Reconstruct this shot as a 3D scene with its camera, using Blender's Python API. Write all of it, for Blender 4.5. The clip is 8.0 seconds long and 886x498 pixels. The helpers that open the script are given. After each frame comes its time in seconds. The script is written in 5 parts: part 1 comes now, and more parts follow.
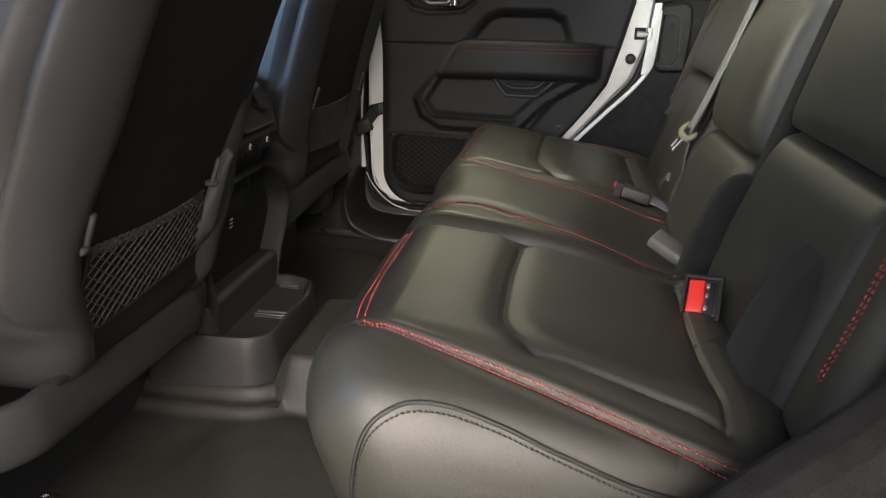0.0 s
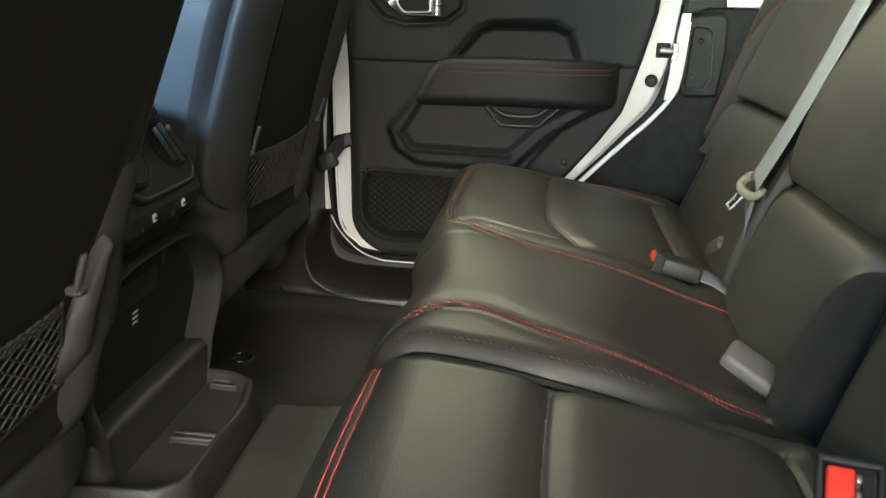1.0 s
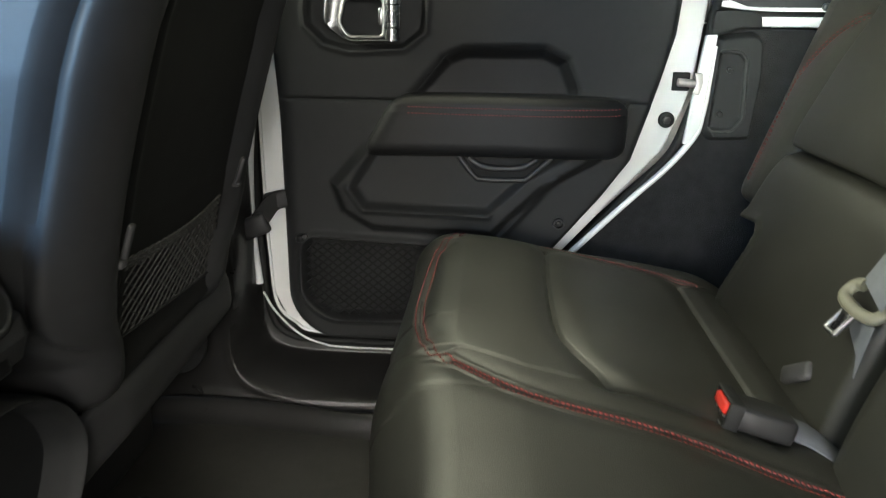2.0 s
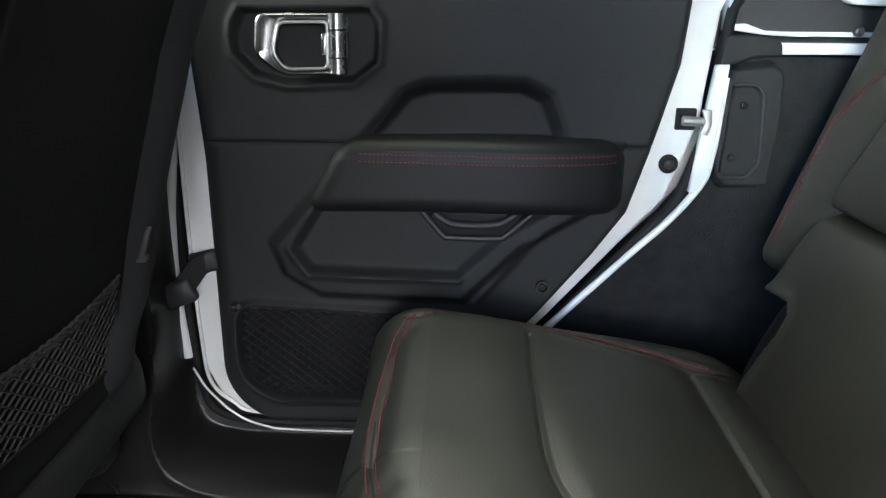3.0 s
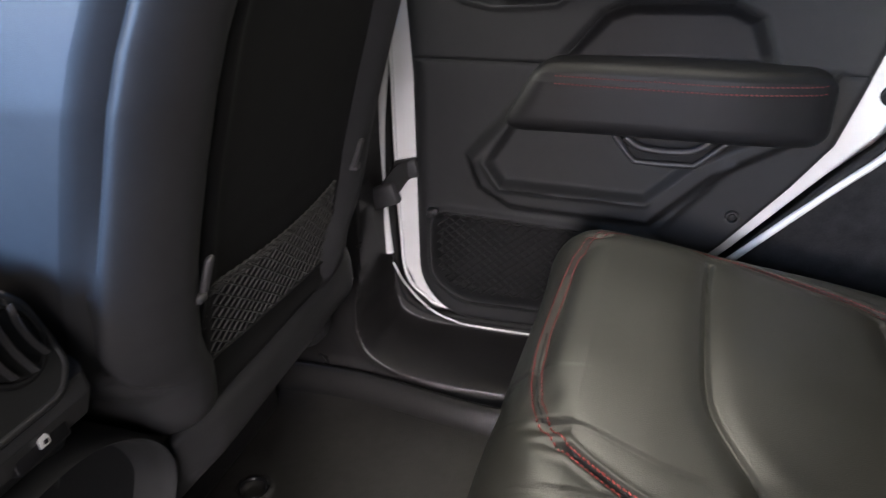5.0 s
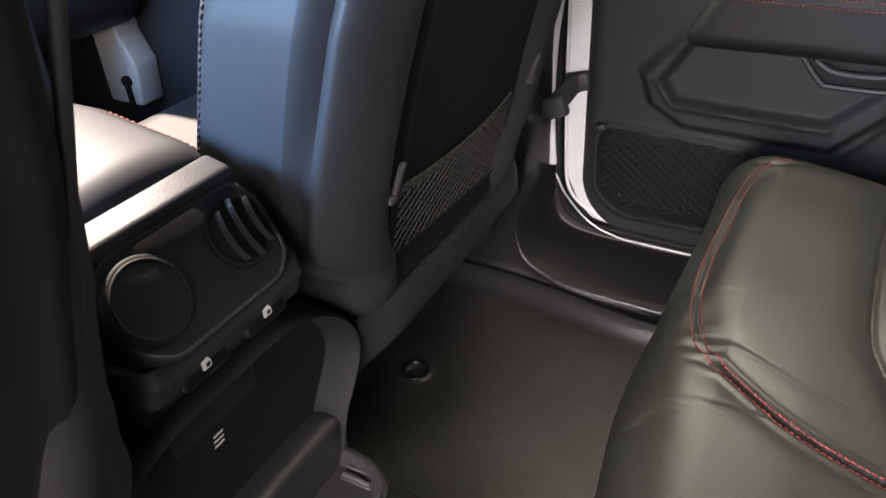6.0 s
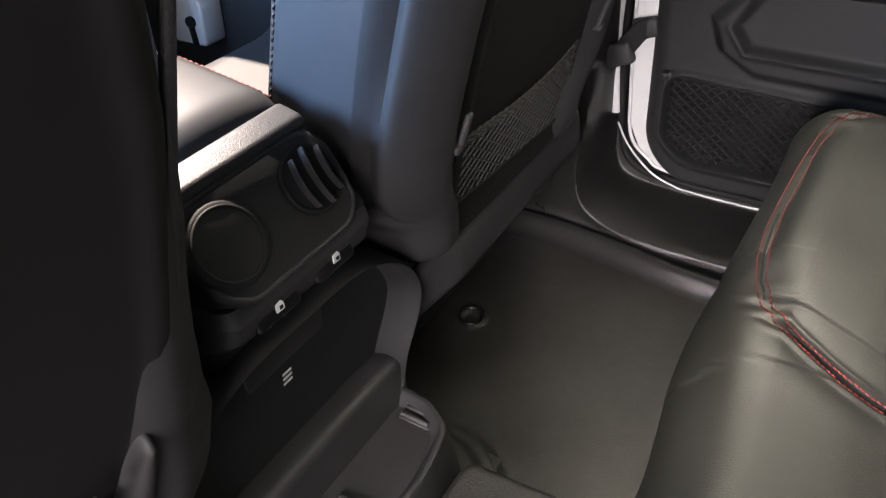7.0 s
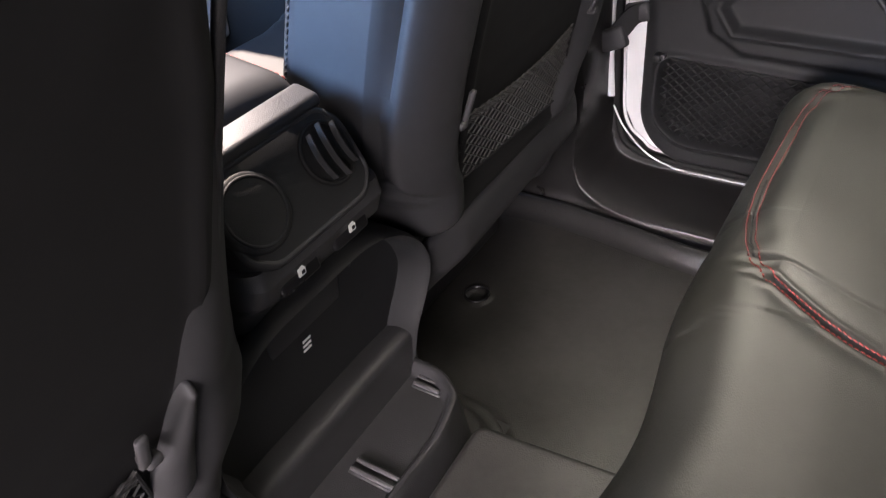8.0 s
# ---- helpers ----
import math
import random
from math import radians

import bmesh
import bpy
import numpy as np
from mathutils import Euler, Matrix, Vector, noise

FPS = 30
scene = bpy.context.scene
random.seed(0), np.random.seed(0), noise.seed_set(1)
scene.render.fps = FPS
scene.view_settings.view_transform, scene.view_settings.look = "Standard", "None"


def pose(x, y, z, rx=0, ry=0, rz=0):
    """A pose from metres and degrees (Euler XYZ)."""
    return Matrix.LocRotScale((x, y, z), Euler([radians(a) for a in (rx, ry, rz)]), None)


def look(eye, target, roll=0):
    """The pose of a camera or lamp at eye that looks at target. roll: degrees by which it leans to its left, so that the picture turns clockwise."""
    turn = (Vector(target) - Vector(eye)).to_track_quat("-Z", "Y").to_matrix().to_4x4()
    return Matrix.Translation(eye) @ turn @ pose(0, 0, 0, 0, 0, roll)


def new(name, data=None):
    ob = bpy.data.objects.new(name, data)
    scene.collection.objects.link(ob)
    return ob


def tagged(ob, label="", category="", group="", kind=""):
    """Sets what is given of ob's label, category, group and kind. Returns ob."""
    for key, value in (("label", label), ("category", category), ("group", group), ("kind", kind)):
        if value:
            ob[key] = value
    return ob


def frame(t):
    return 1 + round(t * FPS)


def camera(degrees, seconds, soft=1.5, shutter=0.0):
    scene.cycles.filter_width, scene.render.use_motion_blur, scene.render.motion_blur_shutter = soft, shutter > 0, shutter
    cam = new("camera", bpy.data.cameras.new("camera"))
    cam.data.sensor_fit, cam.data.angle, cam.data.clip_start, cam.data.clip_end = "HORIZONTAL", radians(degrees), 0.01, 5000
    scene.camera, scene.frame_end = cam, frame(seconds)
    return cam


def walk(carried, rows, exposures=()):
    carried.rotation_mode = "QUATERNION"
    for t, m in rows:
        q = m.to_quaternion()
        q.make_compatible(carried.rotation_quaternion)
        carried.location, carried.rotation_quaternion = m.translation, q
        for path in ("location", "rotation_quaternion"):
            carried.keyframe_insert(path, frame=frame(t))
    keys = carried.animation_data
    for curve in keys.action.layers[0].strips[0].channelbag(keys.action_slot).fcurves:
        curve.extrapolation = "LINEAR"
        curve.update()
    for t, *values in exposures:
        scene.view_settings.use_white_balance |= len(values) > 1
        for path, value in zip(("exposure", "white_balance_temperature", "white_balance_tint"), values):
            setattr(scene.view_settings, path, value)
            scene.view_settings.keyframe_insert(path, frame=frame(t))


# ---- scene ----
from mathutils.bvhtree import BVHTree

cam = camera(62.0, 8.0, soft=1.2, shutter=0.25)
PATH = [
    (0, (0.032, -0.014, 0.682), (-0.252, 1.859, 0.04), 1.1),
    (0.5, (0.0, 0.153, 0.676), (-0.264, 2.029, 0.036), 1.1),
    (1, (-0.028, 0.335, 0.69), (-0.256, 2.22, 0.059), 1.2),
    (1.5, (-0.059, 0.498, 0.699), (-0.235, 2.389, 0.072), 1.0),
    (2, (-0.084, 0.69, 0.717), (-0.194, 2.587, 0.094), 0.7),
    (2.2, (-0.085, 0.76, 0.725), (-0.174, 2.66, 0.108), 0.5),
    (3.3, (-0.082, 0.918, 0.752), (-0.105, 2.816, 0.122), 0.7),
    (3.5, (-0.08, 0.919, 0.751), (-0.1, 2.817, 0.122), 0.7),
    (4, (-0.083, 0.915, 0.752), (-0.145, 2.801, 0.09), 0.7),
    (4.5, (-0.075, 0.898, 0.759), (-0.332, 2.731, 0.002), -0.1),
    (5, (-0.065, 0.867, 0.791), (-0.602, 2.581, -0.089), -1.2),
    (5.2, (-0.066, 0.856, 0.802), (-0.697, 2.511, -0.127), -1.8),
    (6.3, (-0.076, 0.814, 0.83), (-0.966, 2.193, -0.313), -4.1),
    (6.5, (-0.078, 0.811, 0.834), (-0.983, 2.158, -0.336), -4.4),
    (7, (-0.083, 0.813, 0.835), (-1.012, 2.103, -0.378), -5.1),
    (7.5, (-0.08, 0.811, 0.836), (-1.021, 2.081, -0.39), -5.7),
    (8, (-0.062, 0.764, 0.838), (-0.991, 2.055, -0.374), -6.5),
]
EXPOSURE = [(0, 1.42, 6900, 14), (0.5, 1.75, 6850, 10), (1, 1.97, 6850, 5), (1.5, 1.84, 6850, 6), (2, 1.76, 6500, 6), (3.5, 1.72, 5700, 13), (4.5, 1.82, 5900, 19), (5, 2.15, 6200, 22), (6.5, 2.42, 6400, 20), (8, 2.52, 6300, 25)]
walk(cam, [(t, look(eye, target, roll)) for t, eye, target, roll in PATH], EXPOSURE)

# ---- world, sun and window light ----
world = bpy.data.worlds.new("daylight")
scene.world = world
world.use_nodes = True
wn = world.node_tree
bg = wn.nodes["Background"]
sky = wn.nodes.new("ShaderNodeTexSky")
sky.sky_type = "NISHITA"
sky.sun_disc = False
sky.sun_elevation = radians(47)
sky.sun_rotation = radians(328)
wn.links.new(sky.outputs["Color"], bg.inputs["Color"])
bg.inputs["Strength"].default_value = 0.05

SUN_TO = Vector((-0.58, 0.36, 0.74))
sun = new("sun", bpy.data.lights.new("sun", "SUN"))
sun.data.energy, sun.data.angle, sun.data.color = 3.4, radians(0.6), (1.0, 0.88, 0.70)
sun.matrix_world = look(SUN_TO * 5, (0, 0, 0))


def window_lamp(name, eye, target, sx, sy, watts, color, spread=180):
    """Soft light through an opening of the car: daylight, and one added fill."""
    lamp = new(name, bpy.data.lights.new(name, "AREA"))
    lamp.data.shape, lamp.data.size, lamp.data.size_y = "RECTANGLE", sx, sy
    lamp.data.energy, lamp.data.color, lamp.data.spread = watts, color, radians(spread)
    lamp.matrix_world = look(eye, target)
    return lamp


window_lamp("door_opening_light", (0.40, -0.52, 1.15), (0.0, 0.75, 0.38), 0.6, 0.5, 4.1, (1.0, 0.92, 0.80))
window_lamp("door_sill_light", (-0.22, -0.45, 0.72), (-0.19, 0.80, 0.20), 0.5, 0.4, 1.5, (1.0, 0.93, 0.85), 55)
window_lamp("door_sky_light", (0.20, -0.50, 1.10), (0.20, 1.8, 0.68), 0.5, 0.3, 0.22, (0.80, 0.90, 1.0), 55)
# Narrow fill added at the open door to brighten the upper seat back.
window_lamp("backrest_fill_light", (-0.35, -0.40, 1.18), (0.36, 1.50, 0.82), 0.4, 0.25, 0.50, (0.97, 1.0, 0.86), 22)
window_lamp("windshield_light", (-1.12, 1.13, 1.13), (0.36, 1.35, 0.98), 1.35, 0.36, 5.0, (1.0, 1.0, 0.80), 64)
window_lamp("front_window_light", (-1.02, 0.22, 1.00), (-0.46, 1.40, 0.66), 0.8, 0.45, 4.6, (0.36, 0.63, 1.0), 95)
window_lamp("rear_door_window_light", (-0.18, 1.897, 1.00), (-0.14, 1.42, 0.42), 0.50, 0.30, 0.95, (1.0, 0.98, 0.74), 95)
window_lamp("rear_window_light", (1.16, 1.13, 1.05), (-0.5, 1.13, 0.5), 1.1, 0.30, 0.2, (0.92, 1.0, 0.85))


# ---- materials ----
def material(name, color, rough=0.5, metal=0.0, spec=0.5, vary=0.15, scale=18.0, grain=0.0, grain_scale=600.0, coat=0.0, wear=0.06, sheen=0.0):
    """A node material with stains, roughness wear and fine relief, in metres."""
    m = bpy.data.materials.new(name)
    m.use_nodes = True
    nt = m.node_tree
    b = nt.nodes["Principled BSDF"]
    b.inputs["Metallic"].default_value = metal
    b.inputs["Specular IOR Level"].default_value = spec
    b.inputs["Coat Weight"].default_value = coat
    b.inputs["Sheen Weight"].default_value = sheen
    tc = nt.nodes.new("ShaderNodeTexCoord")
    n1 = nt.nodes.new("ShaderNodeTexNoise")
    n1.inputs["Scale"].default_value, n1.inputs["Detail"].default_value = scale, 6
    nt.links.new(tc.outputs["Object"], n1.inputs["Vector"])
    n2 = nt.nodes.new("ShaderNodeTexNoise")
    n2.inputs["Scale"].default_value, n2.inputs["Detail"].default_value = scale * 9, 4
    nt.links.new(tc.outputs["Object"], n2.inputs["Vector"])
    add = nt.nodes.new("ShaderNodeMath")
    add.operation = "MULTIPLY_ADD"
    add.inputs[1].default_value = 0.45
    nt.links.new(n2.outputs["Fac"], add.inputs[0])
    nt.links.new(n1.outputs["Fac"], add.inputs[2])
    ramp = nt.nodes.new("ShaderNodeValToRGB")
    ramp.color_ramp.elements[0].position, ramp.color_ramp.elements[1].position = 0.42, 1.02
    ramp.color_ramp.elements[0].color = (*[c * (1 - vary) for c in color], 1)
    ramp.color_ramp.elements[1].color = (*[min(1, c * (1 + vary)) for c in color], 1)
    nt.links.new(add.outputs[0], ramp.inputs["Fac"])
    nt.links.new(ramp.outputs["Color"], b.inputs["Base Color"])
    rr = nt.nodes.new("ShaderNodeMapRange")
    rr.inputs["To Min"].default_value, rr.inputs["To Max"].default_value = max(0.02, rough - wear), min(1, rough + wear)
    nt.links.new(n1.outputs["Fac"], rr.inputs["Value"])
    nt.links.new(rr.outputs["Result"], b.inputs["Roughness"])
    if grain > 0:
        v = nt.nodes.new("ShaderNodeTexVoronoi")
        v.inputs["Scale"].default_value = grain_scale
        nt.links.new(tc.outputs["Object"], v.inputs["Vector"])
        bump = nt.nodes.new("ShaderNodeBump")
        bump.inputs["Strength"].default_value, bump.inputs["Distance"].default_value = grain, 0.0006
        nt.links.new(v.outputs["Distance"], bump.inputs["Height"])
        nt.links.new(bump.outputs["Normal"], b.inputs["Normal"])
    return m


LEATHER = material("seat_leather", (0.0235, 0.0232, 0.0190), 0.47, 0, 0.5, 0.22, 9, 0.22, 800, wear=0.09)
LEATHER_BLACK = material("door_leather", (0.009, 0.009, 0.0095), 0.54, 0, 0.3, 0.15, 12, 0.2, 800)
LEATHER_FRONT = material("front_seat_leather", (0.030, 0.030, 0.031), 0.52, 0, 0.32, 0.15, 10, 0.10, 1100)
SUEDE = material("suede_cloth", (0.012, 0.012, 0.0125), 0.95, 0, 0.12, 0.35, 25, 0.3, 1500, sheen=0.04)
PLASTIC = material("moulded_plastic", (0.028, 0.028, 0.029), 0.44, 0, 0.4, 0.2, 14, 0.35, 900)
PLASTIC_SOFT = material("soft_trim_plastic", (0.0165, 0.0170, 0.0175), 0.62, 0, 0.3, 0.15, 10, 0.3, 1100)
PLASTIC_GLOSS = material("smooth_black_plastic", (0.010, 0.010, 0.011), 0.28, 0, 0.5, 0.1, 20)
RUBBER = material("rubber_mat", (0.030, 0.029, 0.027), 0.42, 0, 0.5, 0.45, 9, 0.4, 500, wear=0.12)
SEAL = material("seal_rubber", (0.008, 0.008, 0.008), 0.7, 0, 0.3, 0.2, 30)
CARPET = material("black_carpet", (0.022, 0.022, 0.023), 0.98, 0, 0.1, 0.4, 40, 1.0, 700)
PAINT = material("white_paint", (0.80, 0.80, 0.79), 0.22, 0, 0.5, 0.03, 5, 0, coat=0.6, wear=0.04)
CHROME = material("satin_chrome", (0.40, 0.40, 0.41), 0.26, 1.0, 0.5, 0.06, 30)
DARK_STEEL = material("dull_steel", (0.17, 0.17, 0.18), 0.38, 1.0, 0.5, 0.15, 60)
STEEL = material("zinc_steel", (0.55, 0.55, 0.54), 0.33, 1.0, 0.5, 0.15, 60)
RED_THREAD = material("red_thread", (0.31, 0.054, 0.048), 0.65, 0, 0.3, 0.2, 200)
DARK_RED_THREAD = material("dark_red_thread", (0.15, 0.031, 0.029), 0.7, 0, 0.3, 0.2, 200)
BLACK_THREAD = material("black_thread", (0.016, 0.016, 0.016), 0.6, 0, 0.3, 0.2, 200)
RED_PLASTIC = material("red_button_plastic", (0.62, 0.035, 0.025), 0.38, 0, 0.5, 0.06, 60)
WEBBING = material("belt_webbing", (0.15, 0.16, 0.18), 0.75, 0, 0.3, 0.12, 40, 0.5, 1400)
BUCKLE_GREY = material("buckle_grey_plastic", (0.115, 0.110, 0.105), 0.5, 0, 0.4, 0.1, 30, 0.2, 1200)
KICK = material("kick_panel_plastic", (0.017, 0.0165, 0.016), 0.30, 0, 0.5, 0.25, 12, 0.3, 900, wear=0.08)
GREY_PLASTIC = material("grey_plastic", (0.058, 0.057, 0.059), 0.5, 0, 0.4, 0.1, 30)
BEIGE_PLASTIC = material("belt_guide_plastic", (0.16, 0.155, 0.12), 0.45, 0, 0.4, 0.1, 40)
MESH_CORD = material("net_cord", (0.047, 0.046, 0.044), 0.8, 0, 0.2, 0.2, 150)
NET_DARK = material("pocket_net_cord", (0.013, 0.013, 0.013), 0.8, 0, 0.2, 0.2, 150)
MARK_WHITE = material("printed_white", (0.75, 0.75, 0.73), 0.5, 0, 0.4, 0.05, 80)
HEADLINER = material("headliner", (0.10, 0.10, 0.10), 0.95, 0, 0.1, 0.15, 20, 0.4, 900)
CONCRETE = material("concrete", (0.33, 0.32, 0.30), 0.85, 0, 0.3, 0.2, 3, 0.5, 200)


# ---- mesh helpers ----
def link(name, verts, faces, mat, parent=None, label="", smooth=True):
    me = bpy.data.meshes.new(name)
    me.from_pydata([tuple(map(float, v)) for v in verts], [], [tuple(map(int, q)) for q in faces])
    bm = bmesh.new()
    bm.from_mesh(me)
    bmesh.ops.recalc_face_normals(bm, faces=bm.faces)
    bm.to_mesh(me)
    bm.free()
    me.materials.append(mat)
    if smooth:
        me.polygons.foreach_set("use_smooth", [True] * len(me.polygons))
        me.set_sharp_from_angle(angle=radians(50))
    ob = new(name, me)
    if parent is not None:
        ob.parent = parent
        base = parent.matrix_basis.copy()
        p = parent.parent
        ob.matrix_parent_inverse = base.inverted() if p is None else Matrix()
    if label:
        ob["label"] = label
    return ob


def part(name, bm, mat, parent=None, label="", smooth=True):
    """Links a bmesh as one mesh object under a thing or a part."""
    verts = [v.co[:] for v in bm.verts]
    bm.verts.index_update()
    faces = [[v.index for v in q.verts] for q in bm.faces]
    bm.free()
    return link(name, verts, faces, mat, parent, label, smooth)


def thing(name, base, label, category, group="", kind=""):
    """An empty at a thing's base, to hold its parts."""
    ob = new(name)
    ob.empty_display_size = 0.05
    ob.location = base
    ob.matrix_basis = Matrix.Translation(base)
    return tagged(ob, label, category, group, kind)


def rbox(lo, hi, r, n, shape=None):
    """Verts and faces of a closed box with rounded edges; r and n by axis; shape bends each vertex (p, outward normal)."""
    lo, hi, r = np.array(lo, float), np.array(hi, float), np.array(r, float)
    r = np.minimum(r, (hi - lo) / 2 * 0.999)
    axes = []
    for k in range(3):
        edge = [lo[k] + r[k] * (1 - math.cos(a)) for a in np.linspace(0, math.pi / 2, 7)]
        mid = list(np.linspace(lo[k] + r[k], hi[k] - r[k], max(2, n[k])))[1:-1]
        axes.append(np.array(edge + mid + [lo[k] + hi[k] - e for e in reversed(edge)]))
    ids, verts, faces = {}, [], []

    def vid(i):
        if i not in ids:
            ids[i] = len(verts)
            verts.append([axes[k][i[k]] for k in range(3)])
        return ids[i]

    for k in range(3):
        a, b = (k + 1) % 3, (k + 2) % 3
        for side in (0, len(axes[k]) - 1):
            for i in range(len(axes[a]) - 1):
                for j in range(len(axes[b]) - 1):
                    quad = []
                    for di, dj in ((0, 0), (1, 0), (1, 1), (0, 1)):
                        c = [0, 0, 0]
                        c[k], c[a], c[b] = side, i + di, j + dj
                        quad.append(vid(tuple(c)))
                    faces.append(quad if side else quad[::-1])
    p = np.array(verts)
    core = np.clip(p, lo + r, hi - r)
    d = (p - core) / r
    length = np.maximum(np.linalg.norm(d, axis=1, keepdims=True), 1e-9)
    nrm = d / length
    p = core + nrm * r
    if shape is not None:
        p = shape(p, nrm)
    return p, faces


def soft(name, lo, hi, r, n, mat, parent=None, label="", shape=None):
    v, q = rbox(lo, hi, r if hasattr(r, "__len__") else (r, r, r), n, shape)
    return link(name, v, q, mat, parent, label)


def line_dist(px, py, line):
    """Distance of points to a polyline."""
    best = np.full(np.shape(px), 9.0)
    for (ax, ay), (bx, by) in zip(line[:-1], line[1:]):
        dx, dy = bx - ax, by - ay
        t = np.clip(((px - ax) * dx + (py - ay) * dy) / (dx * dx + dy * dy + 1e-12), 0, 1)
        best = np.minimum(best, np.hypot(px - ax - t * dx, py - ay - t * dy))
    return best


def inside_dist(px, py, poly):
    """Signed distance to a closed polygon, positive inside."""
    d = line_dist(px, py, list(poly) + [poly[0]])
    odd = np.zeros(np.shape(px), bool)
    for (ax, ay), (bx, by) in zip(poly, list(poly[1:]) + [poly[0]]):
        cross = (ay > py) != (by > py)
        odd ^= cross & (px < (bx - ax) * (py - ay) / ((by - ay) if by != ay else 1e-9) + ax)
    return np.where(odd, d, -d)


def step(d, w):
    t = np.clip(d / w * 0.5 + 0.5, 0, 1)
    return t * t * (3 - 2 * t)


def curve(points, n=12):
    """A smooth curve through a few points."""
    p = [Vector(q) for q in points]
    p = [p[0] * 2 - p[1]] + p + [p[-1] * 2 - p[-2]]
    out = []
    for a, b, c, d in zip(p, p[1:], p[2:], p[3:]):
        for i in range(n):
            t = i / n
            out.append(0.5 * ((2 * b) + (c - a) * t + (2 * a - 5 * b + 4 * c - d) * t * t + (3 * b - a - 3 * c + d) * t ** 3))
    return out + [p[-2]]


def rounded(poly, r, n=6):
    """A closed polygon (2D) with its corners rounded."""
    out = []
    for a, b, c in zip(poly[-1:] + poly[:-1], poly, poly[1:] + poly[:1]):
        a, b, c = Vector(a), Vector(b), Vector(c)
        u, v = a - b, c - b
        k = min(r, u.length * 0.45, v.length * 0.45)
        s, e = b + u.normalized() * k, b + v.normalized() * k
        for i in range(n + 1):
            t = i / n
            out.append(tuple(s.lerp(b, t).lerp(b.lerp(e, t), t)))
    return out


def plate(poly, y0, y1, bevel=0.0, axis="y", segments=2):
    """A bmesh: a polygon given in (x, z) [axis y], (y, z) [axis x] or (x, y) [axis z], made thick from y0 to y1, edges bevelled at y0's side and y1's."""
    put = {"y": lambda a, b, c: (a, c, b), "x": lambda a, b, c: (c, a, b), "z": lambda a, b, c: (a, b, c)}[axis]
    bm = bmesh.new()
    one = [bm.verts.new(put(a, b, y0)) for a, b in poly]
    two = [bm.verts.new(put(a, b, y1)) for a, b in poly]
    rims = [bm.faces.new(one), bm.faces.new(two[::-1])]
    for i in range(len(poly)):
        j = (i + 1) % len(poly)
        bm.faces.new((one[i], two[i], two[j], one[j]))
    bmesh.ops.recalc_face_normals(bm, faces=bm.faces)
    if bevel:
        bmesh.ops.bevel(bm, geom=[e for q in rims for e in q.edges], offset=bevel, segments=segments, profile=0.5, affect="EDGES", clamp_overlap=True)
    return bm


def tube(points, r, sides=8, closed=False, bm=None, flat=1.0):
    """A bmesh: a round cord along points."""
    bm = bm or bmesh.new()
    pts = [Vector(p) for p in points]
    rings, up = [], Vector((0, 0, 1))
    for i, p in enumerate(pts):
        a = pts[i - 1] if i or closed else p
        b = pts[(i + 1) % len(pts)] if i < len(pts) - 1 or closed else p
        t = (b - a).normalized()
        if abs(t.dot(up)) > 0.95:
            up = Vector((1, 0, 0)) if abs(t.x) < 0.9 else Vector((0, 1, 0))
        s = t.cross(up).normalized()
        up = s.cross(t).normalized()
        rings.append([bm.verts.new(p + r * (math.cos(q) * s + flat * math.sin(q) * up)) for q in [2 * math.pi * k / sides for k in range(sides)]])
    pairs = list(zip(rings, rings[1:])) + ([(rings[-1], rings[0])] if closed else [])
    for a, b in pairs:
        for k in range(sides):
            bm.faces.new((a[k], a[(k + 1) % sides], b[(k + 1) % sides], b[k]))
    if not closed:
        bm.faces.new(rings[0][::-1])
        bm.faces.new(rings[-1])
    return bm


def ribbon(points, across, width, thick):
    """A bmesh: a flat strap along points; across is its width direction."""
    bm = bmesh.new()
    pts = [Vector(p) for p in points]
    w = Vector(across).normalized()
    rows = []
    for i, p in enumerate(pts):
        t = (pts[min(i + 1, len(pts) - 1)] - pts[max(i - 1, 0)]).normalized()
        s = (w - t * w.dot(t)).normalized()
        nn = t.cross(s).normalized()
        rows.append([bm.verts.new(p + s * a * width / 2 + nn * b * thick / 2) for a, b in ((-1, -0.4), (-0.94, -1), (0.94, -1), (1, -0.4), (1, 0.4), (0.94, 1), (-0.94, 1), (-1, 0.4))])
    for a, b in zip(rows, rows[1:]):
        for k in range(8):
            bm.faces.new((a[k], a[(k + 1) % 8], b[(k + 1) % 8], b[k]))
    bm.faces.new(rows[0][::-1])
    bm.faces.new(rows[-1])
    return bm


def disc(center, axis, r, depth, bevel=0.0, sides=28):
    """A bmesh: a round button or bolt head."""
    bm = bmesh.new()
    m = Vector(axis).normalized().to_track_quat("Z", "Y").to_matrix().to_4x4()
    bmesh.ops.create_cone(bm, cap_ends=True, segments=sides, radius1=r, radius2=r, depth=depth)
    if bevel:
        bmesh.ops.bevel(bm, geom=[e for e in bm.edges if abs(e.verts[0].co.z - e.verts[1].co.z) < 1e-6], offset=bevel, segments=2, profile=0.5, affect="EDGES")
    bmesh.ops.transform(bm, matrix=Matrix.Translation(center) @ m, verts=bm.verts)
    return bm


